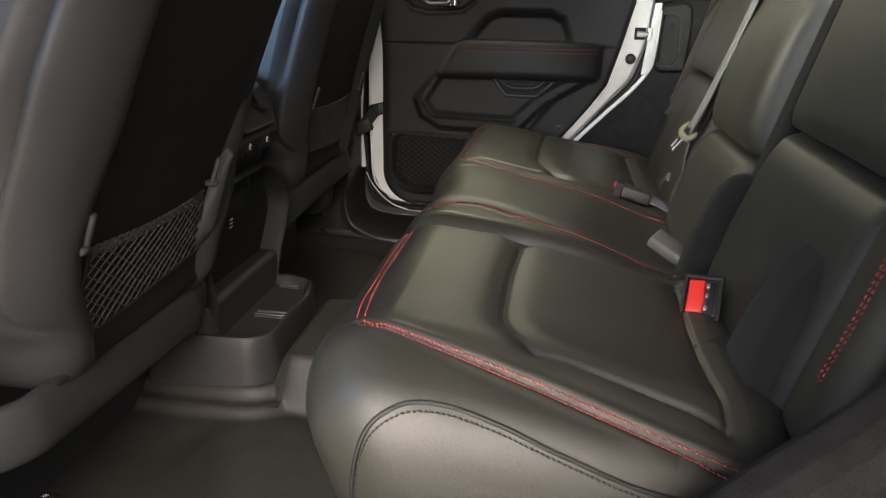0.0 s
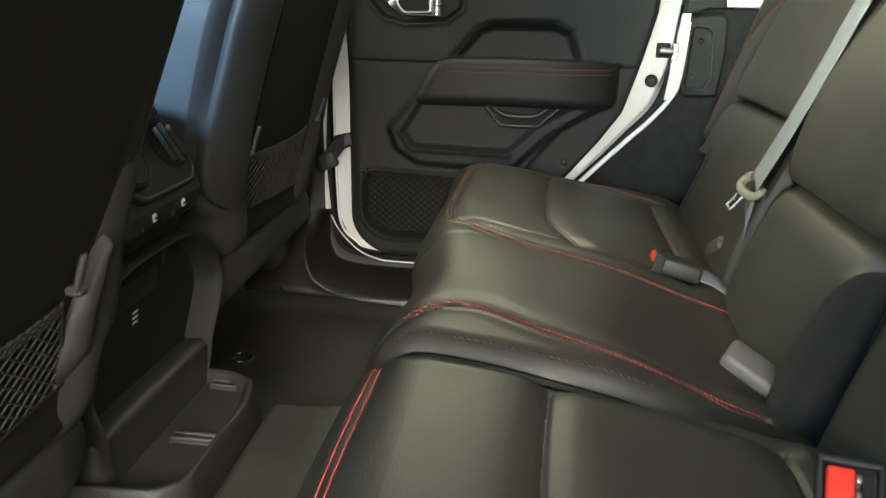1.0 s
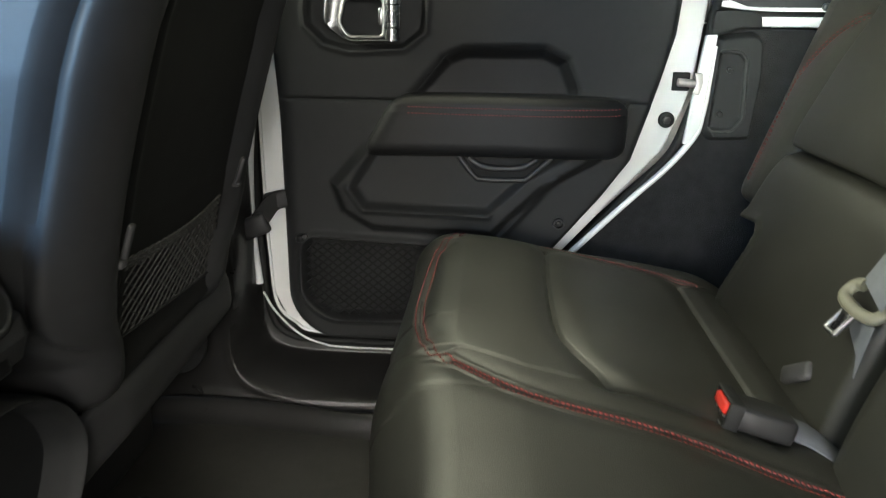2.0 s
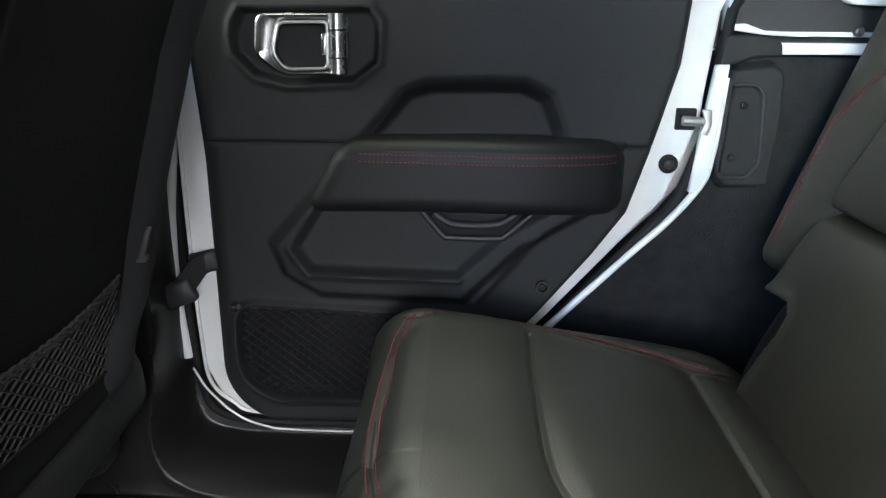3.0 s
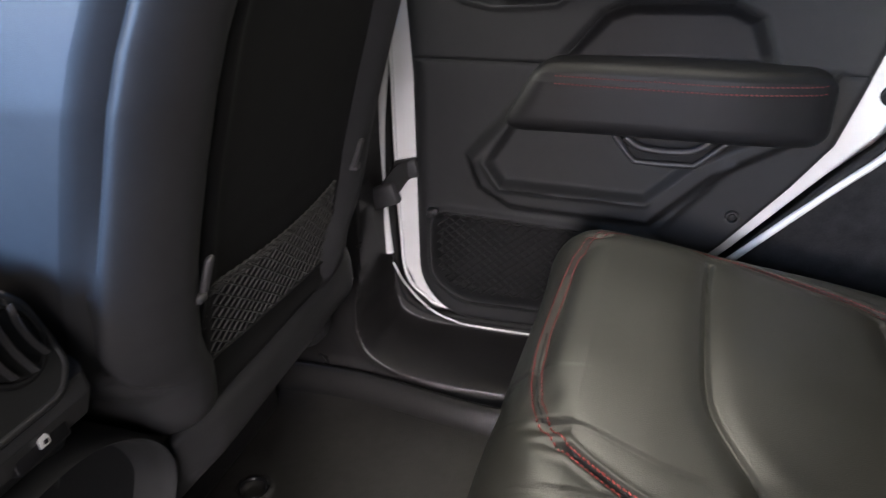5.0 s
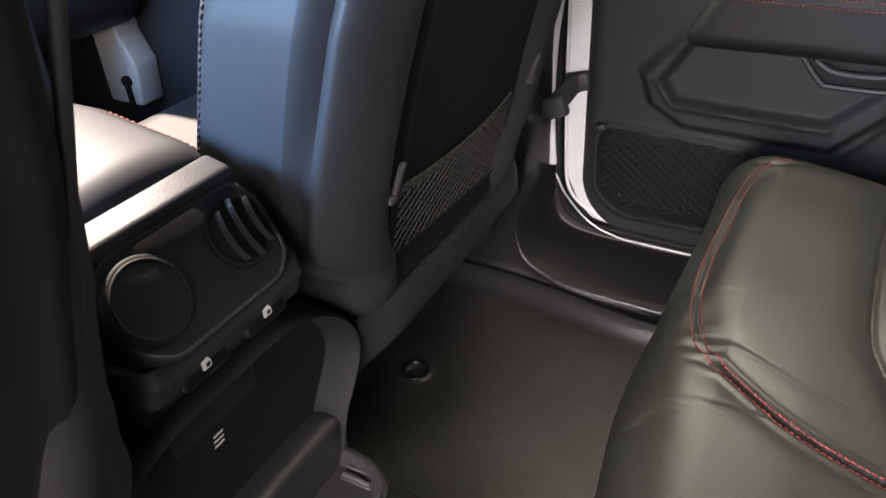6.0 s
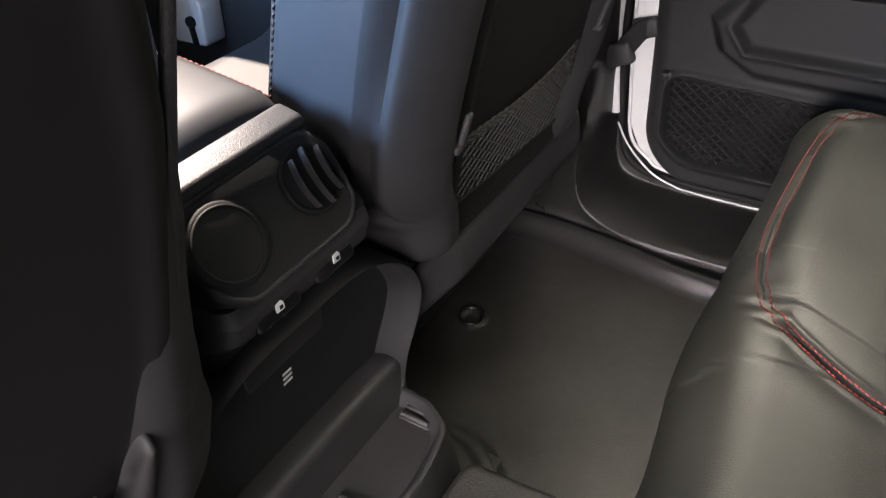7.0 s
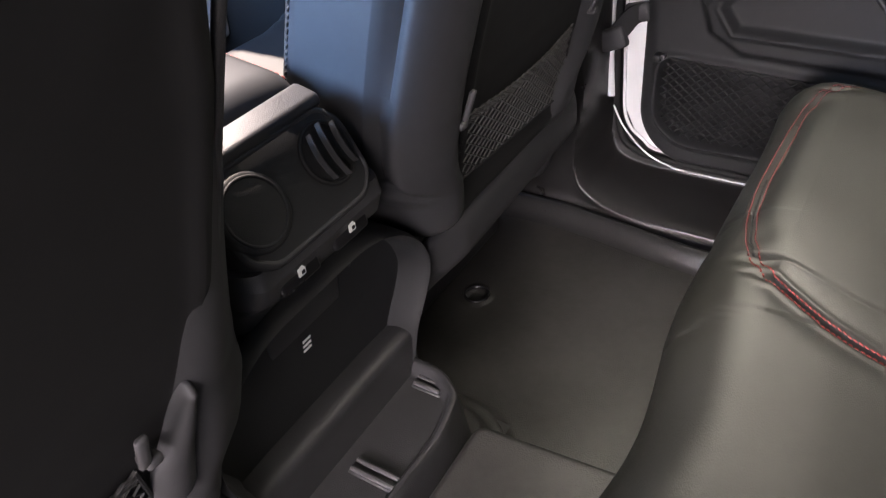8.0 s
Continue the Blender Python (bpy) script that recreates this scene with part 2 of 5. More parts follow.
def brick(center, size, turn=None, bevel=0.002):
    """A bmesh: a small bevelled block, turned by a matrix."""
    bm = bmesh.new()
    bmesh.ops.create_cube(bm, size=1)
    bmesh.ops.scale(bm, vec=size, verts=bm.verts)
    if bevel:
        bmesh.ops.bevel(bm, geom=list(bm.edges), offset=bevel, segments=2, profile=0.5, affect="EDGES", clamp_overlap=True)
    bmesh.ops.transform(bm, matrix=Matrix.Translation(center) @ (turn or Matrix()), verts=bm.verts)
    return bm


def sheet(fn, us, vs, thick=None):
    """Verts and faces of a grid surface fn(u array, v array) -> x, y, z; a back at an offset closes it."""
    u, v = np.meshgrid(us, vs, indexing="ij")
    p = np.stack(fn(u, v), -1).reshape(-1, 3)
    nu, nv = len(us), len(vs)
    idx = np.arange(nu * nv).reshape(nu, nv)
    faces = np.stack([idx[:-1, :-1], idx[1:, :-1], idx[1:, 1:], idx[:-1, 1:]], -1).reshape(-1, 4).tolist()
    if thick is not None:
        k = nu * nv
        back = p + np.array(thick)
        rim = list(idx[:, 0]) + list(idx[-1, 1:]) + list(idx[-2::-1, -1]) + list(idx[0, -2:0:-1])
        faces += [[a, b, b + k, a + k] for a, b in zip(rim, rim[1:] + rim[:1])]
        faces += [[a + k, d + k, c + k, b + k] for a, b, c, d in faces[: (nu - 1) * (nv - 1)]]
        p = np.vstack([p, back])
    return p, faces


def tree_of(ob):
    me = ob.data
    return BVHTree.FromPolygons([v.co for v in me.vertices], [q.vertices[:] for q in me.polygons])


def laid(points, tree, toward):
    """Points dropped on a surface along a direction, with its normals."""
    out = []
    for p in points:
        d = Vector(toward).normalized()
        hit, nrm, _, _ = tree.ray_cast(Vector(p) - d * 0.25, d, 0.6)
        if hit is None:
            hit, nrm, _, _ = tree.find_nearest(Vector(p))
        if nrm.dot(d) > 0:
            nrm = -nrm
        out.append((hit, nrm))
    return out


def stitches(path, tree, toward, shift=0.0, pitch=0.0062, long=0.0045, r=0.0009, lift=0.0004):
    """A bmesh: a row of sewn stitches along a path on a surface; shift moves the row sideways."""
    rnd = random.Random(7)
    pts = [Vector(p) for p in path]
    seg = [(b - a).length for a, b in zip(pts, pts[1:])]
    total, out, s = sum(seg), [], pitch / 2
    bm = bmesh.new()
    i, run = 0, 0.0
    while s < total - pitch / 2:
        while i < len(seg) - 1 and run + seg[i] < s:
            run += seg[i]
            i += 1
        p = pts[i].lerp(pts[i + 1], (s - run) / max(seg[i], 1e-9))
        t = (pts[i + 1] - pts[i]).normalized()
        side = t.cross(Vector(toward)).normalized()
        (h, nrm), (h2, _) = laid([p + side * shift, p + side * shift + t * 0.003], tree, toward)
        tt = (h2 - h).normalized() if (h2 - h).length > 1e-6 else t
        ss = tt.cross(nrm).normalized()
        tt = (tt + ss * (0.18 + rnd.uniform(-0.08, 0.08))).normalized()
        ss = tt.cross(nrm).normalized()
        c = h + nrm * lift
        ring = []
        for f, k in ((-0.5, 0.55), (-0.25, 1.0), (0.25, 1.0), (0.5, 0.55)):
            q = c + tt * long * f + nrm * (r * (0.5 if abs(f) < 0.4 else -0.1))
            ring.append([bm.verts.new(q + k * r * (math.cos(a) * ss + math.sin(a) * nrm)) for a in (0, 1.047, 2.094, 3.142, 4.189, 5.236)])
        for a, b in zip(ring, ring[1:]):
            for k in range(6):
                bm.faces.new((a[k], a[(k + 1) % 6], b[(k + 1) % 6], b[k]))
        bm.faces.new(ring[0][::-1])
        bm.faces.new(ring[-1])
        s += pitch
    return bm


def sew(name, bm, mat, parent, label):
    return tagged(part(name, bm, mat, parent, label), kind="stuff")


def cord_on(path, tree, toward, r, lift=0.0, sides=6):
    return tube([h + nn * lift for h, nn in laid(path, tree, toward)], r, sides)


MID = 1.135  # the car's middle line


# ---- shell of the car ----
def wall(name, poly, y0, y1, mat, label, axis="y", bevel=0.0, category="wall"):
    return tagged(part(name, plate(poly, y0, y1, bevel, axis), mat, None, "", False), label, category, kind="structure")


tagged(link("ground", [(-40, -40, -0.55), (40, -40, -0.55), (40, 40, -0.55), (-40, 40, -0.55)], [(0, 1, 2, 3)], CONCRETE), "grey concrete ground under the car", "ground", kind="structure")
wall("floor", [(-1.6, 0.40), (1.2, 0.40), (1.2, 1.87), (-1.6, 1.87)], -0.06, 0.030, CARPET, "black carpeted car floor", "z", category="floor")
wall("ceiling", [(-0.95, 0.36), (1.22, 0.36), (1.22, 1.91), (-0.95, 1.91)], 1.25, 1.29, HEADLINER, "dark grey headliner under the roof", "z", category="ceiling")
wall("wall_east", [(0.36, -0.06), (1.91, -0.06), (1.91, 0.80), (0.36, 0.80)], 1.20, 1.24, PLASTIC, "black trimmed tailgate behind the rear seat", "x")
wall("wall_west", [(0.36, -0.06), (1.91, -0.06), (1.91, 0.84), (0.36, 0.84)], -1.66, -1.60, PLASTIC, "black dashboard bulkhead", "x")
wall("wall_north", [(-1.6, -0.06), (1.2, -0.06), (1.2, 0.74), (-1.6, 0.74)], 1.935, 1.96, PAINT, "white painted outer side of the car")
wall("wall_south", [(0.30, -0.06), (1.2, -0.06), (1.2, 0.72), (0.335, 0.72), (0.33, 0.60), (0.275, 0.49), (0.18, 0.36), (0.075, 0.24), (0.035, -0.06)], 0.335, 0.36, PAINT, "white painted rear quarter beside the open door")
wall("roof_rail_north", [(-0.95, 1.17), (1.2, 1.17), (1.2, 1.25), (-0.95, 1.25)], 1.87, 1.93, HEADLINER, "dark roof rail over the door")
wall("roof_rail_south", [(-0.95, 1.17), (1.2, 1.17), (1.2, 1.25), (-0.95, 1.25)], 0.34, 0.40, HEADLINER, "dark roof rail over the open door")
wall("pillar_c_north", [(0.235, 0.70), (0.43, 0.70), (0.45, 1.18), (0.27, 1.18)], 1.895, 1.93, PLASTIC, "black pillar behind the rear door", category="pillar")
wall("pillar_c_south", [(0.27, 0.72), (0.40, 0.72), (0.42, 1.18), (0.30, 1.18)], 0.34, 0.40, PLASTIC, "black pillar behind the open door", category="pillar")
wall("pillar_b_south", [(-0.60, -0.06), (-0.50, -0.06), (-0.52, 1.18), (-0.60, 1.18)], 0.35, 0.42, PLASTIC, "black pillar between the open doors", category="pillar")
wall("quarter_window_north", [(0.405, 0.70), (1.19, 0.70), (1.19, 1.17), (0.405, 1.17)], 1.9, 1.915, PLASTIC_GLOSS, "black quarter panel of the hard top", category="panel")
wall("quarter_window_south", [(0.42, 0.72), (1.19, 0.72), (1.19, 1.17), (0.42, 1.17)], 0.35, 0.36, PLASTIC_GLOSS, "black quarter panel of the hard top", category="panel")

# Unseen opaque panels, added in the window openings to keep the sun out.
wall("sun_panel_1", [(-1.58, 0.762), (-0.66, 0.762), (-0.66, 1.18), (-1.58, 1.18)], 1.893, 1.899, PLASTIC_GLOSS, "unseen opaque panel added in the front door window against sun", category="window")
wall("sun_panel_2", [(-0.48, 0.78), (0.262, 0.78), (0.30, 1.18), (-0.52, 1.18)], 1.905, 1.911, PLASTIC_GLOSS, "unseen opaque panel added in the rear door window against sun", category="window")

# dark inner trim beside the rear seat, both sides
APERTURE = [(0.262, 0.70), (0.258, 0.666), (0.248, 0.56), (0.238, 0.525), (0.20, 0.475), (0.15, 0.425), (0.05, 0.320), (-0.05, 0.215), (-0.10, 0.12), (-0.10, 0.03)]
TRIM_POLY = APERTURE + [(1.19, 0.03), (1.19, 0.692), (0.34, 0.692)]
wall("side_trim_north", TRIM_POLY, 1.872, 1.93, CARPET, "black trimmed side wall beside the rear seat", bevel=0.004)
SOUTH = [(x + 0.02, z - 0.02 if z > 0.1 else z) for x, z in TRIM_POLY]
wall("side_trim_south", SOUTH, 0.365, 0.43, CARPET, "black carpeted wheel arch at the open door", bevel=0.02)

flange = part("door_flange", tube(curve([(x, 1.866, z) for x, z in APERTURE[1:9]], 8), 0.0055, 8), PAINT, None)
tagged(flange, "thin white painted body flange round the door opening", "body flange", kind="structure")
body_edge = part("pillar_flange", tube(curve([(-0.460, 1.884, 0.66), (-0.466, 1.884, 0.58), (-0.478, 1.884, 0.46), (-0.483, 1.884, 0.37), (-0.479, 1.884, 0.30), (-0.475, 1.884, 0.252)], 8), 0.0075, 8), PAINT, None)
tagged(body_edge, "white painted edge of the door pillar", "body flange", kind="structure")
sill_line = part("sill_flange", tube(curve([(-0.466, 1.872, 0.240), (-0.446, 1.872, 0.203), (-0.407, 1.872, 0.163), (-0.366, 1.872, 0.145), (-0.310, 1.872, 0.139), (-0.05, 1.872, 0.139)], 8), 0.0017, 6), PAINT, None)
tagged(sill_line, "thin white painted sill edge", "body flange", kind="structure")

# upper body rail behind the door
rail = thing("body_rail", (0.30, 1.88, 0.68), "white painted body rail with black end cap under the hard top", "rail", kind="structure")
part("rail_bar", plate(rounded([(0.321, 0.6945), (1.18, 0.697), (1.18, 0.711), (0.319, 0.709)], 0.003), 1.868, 1.90, 0.002), PAINT, rail)
part("upper_bar", plate(rounded([(0.252, 0.730), (0.272, 0.732), (0.297, 0.7235), (0.33, 0.7225), (1.18, 0.724), (1.18, 0.717), (0.33, 0.7165), (0.296, 0.718), (0.252, 0.724)], 0.002), 1.870, 1.902, 0.0015), PAINT, rail)
part("upright_bar", plate(rounded([(0.2495, 0.722), (0.2595, 0.722), (0.254, 0.95), (0.244, 0.95)], 0.003), 1.868, 1.895, 0.002), PAINT, rail)
part("end_cap", plate(rounded([(0.246, 0.680), (0.249, 0.718), (0.300, 0.718), (0.318, 0.709), (0.320, 0.692), (0.285, 0.692), (0.262, 0.682)], 0.005), 1.860, 1.90, 0.004), PLASTIC_SOFT, rail)
part("rail_bolt", disc((0.411, 1.868, 0.7235), (0, -1, 0), 0.006, 0.012, 0.002, 16), DARK_STEEL, rail)
part("panel_edge", plate(rounded([(0.372, 0.80), (0.384, 0.768), (0.402, 0.755), (0.46, 0.753), (1.18, 0.754), (1.18, 0.80)], 0.008), 1.872, 1.895, 0.003), PAINT, rail, "white edge of the hard top panel")

cover = thing("striker_cover", (0.29, 1.87, 0.50), "black plastic striker cover with a stepped recess and two screws", "trim cover", kind="structure")
outer = rounded([(0.252, 0.684), (0.312, 0.692), (0.331, 0.677), (0.335, 0.620), (0.328, 0.522), (0.259, 0.519), (0.247, 0.540)], 0.012)
inner = rounded([(0.262, 0.660), (0.290, 0.659), (0.301, 0.647), (0.306, 0.560), (0.292, 0.541), (0.257, 0.541)], 0.006)


def cover_shape():
    def fn(u, v):
        d = inside_dist(u, v, outer)
        y = 1.882 - 0.032 * step(d - 0.005, 0.007)
        y = y + 0.010 * step(inside_dist(u, v, inner), 0.003)
        return u, y, v
    return sheet(fn, np.linspace(0.244, 0.340, 60), np.linspace(0.514, 0.697, 110), (0, 0.03, 0))


v, q = cover_shape()
link("cover_shell", v, q, PLASTIC_SOFT, cover)
part("edge_bead", tube([(x, 1.851, z) for x, z in inner[2:]], 0.0028, 8), PLASTIC, cover)
for x, z in ((0.279, 0.632), (0.272, 0.565)):
    sc = part("screw", disc((x, 1.858, z), (0, -1, 0), 0.0048, 0.006, 0.001, 14), PLASTIC_GLOSS, cover)

striker = thing("door_striker", (0.235, 1.86, 0.60), "zinc plated door striker on a white bracket", "striker", kind="structure")
part("bracket", plate(rounded([(0.240, 0.682), (0.256, 0.683), (0.250, 0.60), (0.245, 0.545), (0.233, 0.520), (0.222, 0.517), (0.231, 0.60)], 0.003), 1.858, 1.872, 0.002), PAINT, striker)
part("pin", tube([(0.205, 1.862, 0.612), (0.236, 1.862, 0.610)], 0.0062, 12), STEEL, striker)
part("pin_clip", plate(rounded([(0.226, 0.627), (0.238, 0.627), (0.240, 0.610), (0.236, 0.594), (0.226, 0.597), (0.232, 0.610)], 0.002), 1.852, 1.858, 0.001), STEEL, striker)


# ---- rear door on the far side, closed ----
door = thing("door_1", (-0.10, 1.88, 0.14), "closed white rear door with a black trim panel", "car door", kind="structure")
DOOR_EDGE = [(0.252, 0.765), (0.244, 0.746), (0.238, 0.674), (0.232, 0.612), (0.221, 0.569), (0.197, 0.503), (0.144, 0.442), (0.048, 0.330), (-0.04, 0.235), (-0.09, 0.154)]
shell_poly = DOOR_EDGE + [(-0.33, 0.156), (-0.394, 0.166), (-0.430, 0.193), (-0.450, 0.238), (-0.455, 0.34), (-0.457, 0.45), (-0.456, 0.60), (-0.455, 0.765)]
part("door_shell", plate(shell_poly, 1.878, 1.925, 0.006), PAINT, door, "white painted door shell")
part("door_seal", tube(curve([(x + 0.010, 1.872, z - 0.004) for x, z in DOOR_EDGE], 6), 0.0075, 8), SEAL, door)
part("pillar_seal", tube(curve([(-0.464, 1.888, 0.76), (-0.466, 1.888, 0.60), (-0.470, 1.888, 0.45), (-0.468, 1.888, 0.30), (-0.460, 1.888, 0.20), (-0.43, 1.884, 0.158), (-0.35, 1.884, 0.146), (-0.10, 1.884, 0.144)], 8), 0.007, 8), SEAL, door)
# a shallow press line along the front edge of the shell
part("shell_bead", tube(curve([(-0.453, 1.876, 0.76), (-0.454, 1.876, 0.45), (-0.451, 1.876, 0.30), (-0.444, 1.876, 0.22), (-0.413, 1.876, 0.184), (-0.36, 1.876, 0.165), (-0.10, 1.876, 0.162)], 8), 0.003, 8), PAINT, door)

POD = [(-0.205, 0.585), (-0.270, 0.520), (-0.336, 0.445), (-0.318, 0.396), (-0.267, 0.366), (-0.070, 0.360), (0.010, 0.440), (0.095, 0.490), (0.132, 0.585)]
POD_STEP = [(-0.262, 0.505), (-0.303, 0.440), (-0.279, 0.406), (-0.080, 0.401), (-0.020, 0.458), (0.06, 0.505)]
SCOOP = [(-0.226, 0.570), (-0.155, 0.650), (-0.122, 0.662), (0.002, 0.663), (0.039, 0.645), (0.058, 0.600), (0.060, 0.570)]
POCKET = rounded([(-0.387, 0.350), (-0.05, 0.334), (-0.05, 0.21), (-0.345, 0.205), (-0.388, 0.240)], 0.03)
BEZEL = [(-0.367, 0.710), (-0.364, 0.728), (-0.352, 0.747), (-0.191, 0.749), (-0.177, 0.731), (-0.181, 0.680), (-0.214, 0.655), (-0.298, 0.650), (-0.339, 0.660), (-0.366, 0.688)]


def left_edge(z):
    x = -0.420 - 0.008 * np.clip((z - 0.55) / 0.15, 0, 2)
    k = np.clip((0.25 - z) / 0.088, 0, 0.995)
    return x + 0.085 * (1 - np.sqrt(1 - k * k))


def right_edge(z):
    e = [(0.203, 0.77), (0.197, 0.682), (0.179, 0.606), (0.169, 0.567), (0.146, 0.489), (0.104, 0.428), (0.033, 0.339), (-0.065, 0.235), (-0.13, 0.162)]
    return np.interp(z, [b for a, b in e][::-1], [a for a, b in e][::-1])


def trim_depth(x, z):
    """How far the door trim stands, across the car."""
    y = 1.852 - 0.010 * step(z - 0.66, 0.10)
    y = y - 0.022 * step(inside_dist(x, z, POD) - 0.006, 0.010)
    y = y + 0.012 * step(inside_dist(x, z, POD_STEP) - 0.004, 0.008) - 0.007 * np.exp(-(line_dist(x, z, POD_STEP[1:4]) / 0.006) ** 2)
    y = y + 0.026 * step(inside_dist(x, z, SCOOP) - 0.008, 0.014) * (0.45 + 0.55 * step(x + 0.14, 0.10))
    y = y + 0.020 * step(inside_dist(x, z, POCKET) - 0.003, 0.006)
    y = y - 0.007 * np.exp(-(np.abs(inside_dist(x, z, POCKET) + 0.004) / 0.006) ** 2)
    y = y + 0.012 * step(inside_dist(x, z, BEZEL) - 0.006, 0.004) - 0.004 * np.exp(-(np.abs(inside_dist(x, z, BEZEL)) / 0.005) ** 2)
    rib = [(0.026, 0.462), (-0.058, 0.360)]
    y = y - 0.006 * np.exp(-(line_dist(x, z, rib) / 0.007) ** 2)
    out = 1 - step(inside_dist(x, z, POD) + 0.004, 0.003)
    y = y + 0.0035 * np.exp(-((z - 0.578) / 0.0022) ** 2) * out
    return y


def door_trim():
    def fn(u, v):
        a, b = left_edge(v), right_edge(v)
        x = a + (b - a) * u
        y = trim_depth(x, v)
        edge = np.minimum(np.minimum(x - a, b - x), np.minimum(v - 0.160, 0.770 - v))
        k = np.maximum(np.clip(1 - edge / 0.014, 0, 1), np.clip(1 - (x - a) / 0.030, 0, 1))
        return x, y + (1.878 - y) * (1 - np.sqrt(np.maximum(0, 1 - k * k))), v
    us = np.concatenate([np.linspace(0, 0.03, 8)[:-1], np.linspace(0.03, 0.97, 230), np.linspace(0.97, 1, 8)[1:]])
    vs = np.concatenate([np.linspace(0.160, 0.18, 8)[:-1], np.linspace(0.18, 0.75, 230), np.linspace(0.75, 0.770, 8)[1:]])
    return sheet(fn, us, vs)


v, q = door_trim()
trim = link("trim_panel", v, q, PLASTIC_SOFT, door, "grained black trim panel")
part("window_ledge", plate(rounded([(-0.40, 0.764), (0.25, 0.764), (0.25, 0.80), (-0.40, 0.80)], 0.006), 1.862, 1.92, 0.006), PLASTIC, door)

# Shade inside the hollow, put into the colour of a thin dark sheet.
scoop_core = rounded([(-0.222, 0.560), (-0.153, 0.646), (-0.121, 0.658), (0.001, 0.659), (0.036, 0.642), (0.054, 0.600), (0.056, 0.560)], 0.01)


def scoop_fn(u, w):
    d = inside_dist(u, w, scoop_core)
    return u, trim_depth(u, w) - 0.0012 * step(d - 0.002, 0.002) + 0.006 * step(-d - 0.002, 0.002), w


v, q = sheet(scoop_fn, np.linspace(-0.226, 0.060, 130), np.linspace(0.558, 0.662, 60))
link("scoop_shade", v, q, LEATHER_BLACK, door, "dark sheet giving the hollow over the armrest its shade")


def arm_shape(p, nrm):
    x, y, z = p[:, 0].copy(), p[:, 1].copy(), p[:, 2].copy()
    left = step(-0.19 - x, 0.22)
    front = np.clip((1.868 - y) / 0.08, 0, 1)
    x = x + left * (z - 0.515) * 0.75
    rear = np.clip((x + 0.02) / 0.15, 0, 1) ** 2
    y = y + front * (rear * 0.030 + left * 0.022)
    groove = np.exp(-((z - 0.571) / 0.0022) ** 2) * (nrm[:, 1] < -0.3)
    y = y + groove * 0.003
    z = z + 0.004 * np.sin((x + 0.27) * 8)
    return np.stack([x, y, z], 1)


arm = soft("armrest", (-0.270, 1.782, 0.497), (0.128, 1.875, 0.588), (0.03, 0.022, 0.022), (90, 12, 50), LEATHER_BLACK, door, "padded black leather armrest", arm_shape)
arm_tree = tree_of(arm)
for dz, nm in ((0.0045, "stitching"), (-0.0045, "stitching")):
    path = [(x, 1.70, 0.571 + dz) for x in np.linspace(-0.205, 0.118, 60)]
    sew(nm, stitches(path, arm_tree, (0, 1, 0), pitch=0.0055, long=0.0038, r=0.0009), DARK_RED_THREAD, arm, "dark red thread")

grip_path = [(-0.134, 0.506), (-0.102, 0.467), (-0.088, 0.462), (-0.030, 0.462), (-0.018, 0.466), (0.017, 0.498)]
grip = part("pull_grip", plate(rounded([(-0.134, 0.510), (-0.100, 0.466), (-0.088, 0.461), (-0.030, 0.461), (-0.018, 0.465), (0.018, 0.510)], 0.006), 1.826, 1.845, 0.003), SEAL, door, "black pull grip")
part("grip_rim", tube(curve([(a, 1.823, b) for a, b in grip_path], 6), 0.0042, 8), PLASTIC, grip)
part("pocket_clip", disc((-0.378, 1.834, 0.356), (0, -1, 0), 0.0042, 0.010, 0.0012, 14), GREY_PLASTIC, door, "small grey clip at the pocket's corner")
part("grip_lip", tube(curve([(-0.112, 1.818, 0.496), (-0.086, 1.818, 0.482), (-0.032, 1.818, 0.482), (-0.006, 1.818, 0.496)], 6), 0.005, 8), PLASTIC, grip)


def ring(outer_poly, inner_poly, y0, y1, dome=0.0):
    """A bmesh: a flat frame between two outlines with the same number of points."""
    bm = bmesh.new()
    n = len(outer_poly)
    rows = []
    for poly, y in ((outer_poly, y1), (outer_poly, y0 + 0.003), ([((a[0] * 0.8 + b[0] * 0.2), (a[1] * 0.8 + b[1] * 0.2)) for a, b in zip(outer_poly, inner_poly)], y0), ([((a[0] * 0.2 + b[0] * 0.8), (a[1] * 0.2 + b[1] * 0.8)) for a, b in zip(outer_poly, inner_poly)], y0 + dome), (inner_poly, y0 + dome + 0.003), (inner_poly, y1)):
        rows.append([bm.verts.new((x, y, z)) for x, z in poly])
    rows.append(rows[0])
    for a, b in zip(rows, rows[1:]):
        for k in range(n):
            bm.faces.new((a[k], a[(k + 1) % n], b[(k + 1) % n], b[k]))
    return bm


H_OUT = rounded([(-0.330, 0.739), (-0.219, 0.740), (-0.220, 0.667), (-0.302, 0.666), (-0.335, 0.690)], 0.013)
H_IN = rounded([(-0.302, 0.728), (-0.243, 0.729), (-0.244, 0.674), (-0.297, 0.673), (-0.311, 0.692)], 0.008)
handle = part("door_handle", ring(H_OUT, H_IN, 1.832, 1.856, 0.004), CHROME, door, "satin chrome release handle")
part("handle_bead", tube([(x, 1.8335, z) for x, z in H_IN], 0.0022, 8, True), STEEL, handle, "bright inner edge")
part("hinge_barrel", tube([(-0.2315, 1.836, 0.668), (-0.2315, 1.836, 0.739)], 0.0115, 18), CHROME, handle)
for z in (0.687, 0.720):
    part("sleeve", tube([(-0.2315, 1.836, z - 0.0011), (-0.2315, 1.836, z + 0.0011)], 0.0119, 18), PLASTIC_GLOSS, handle)
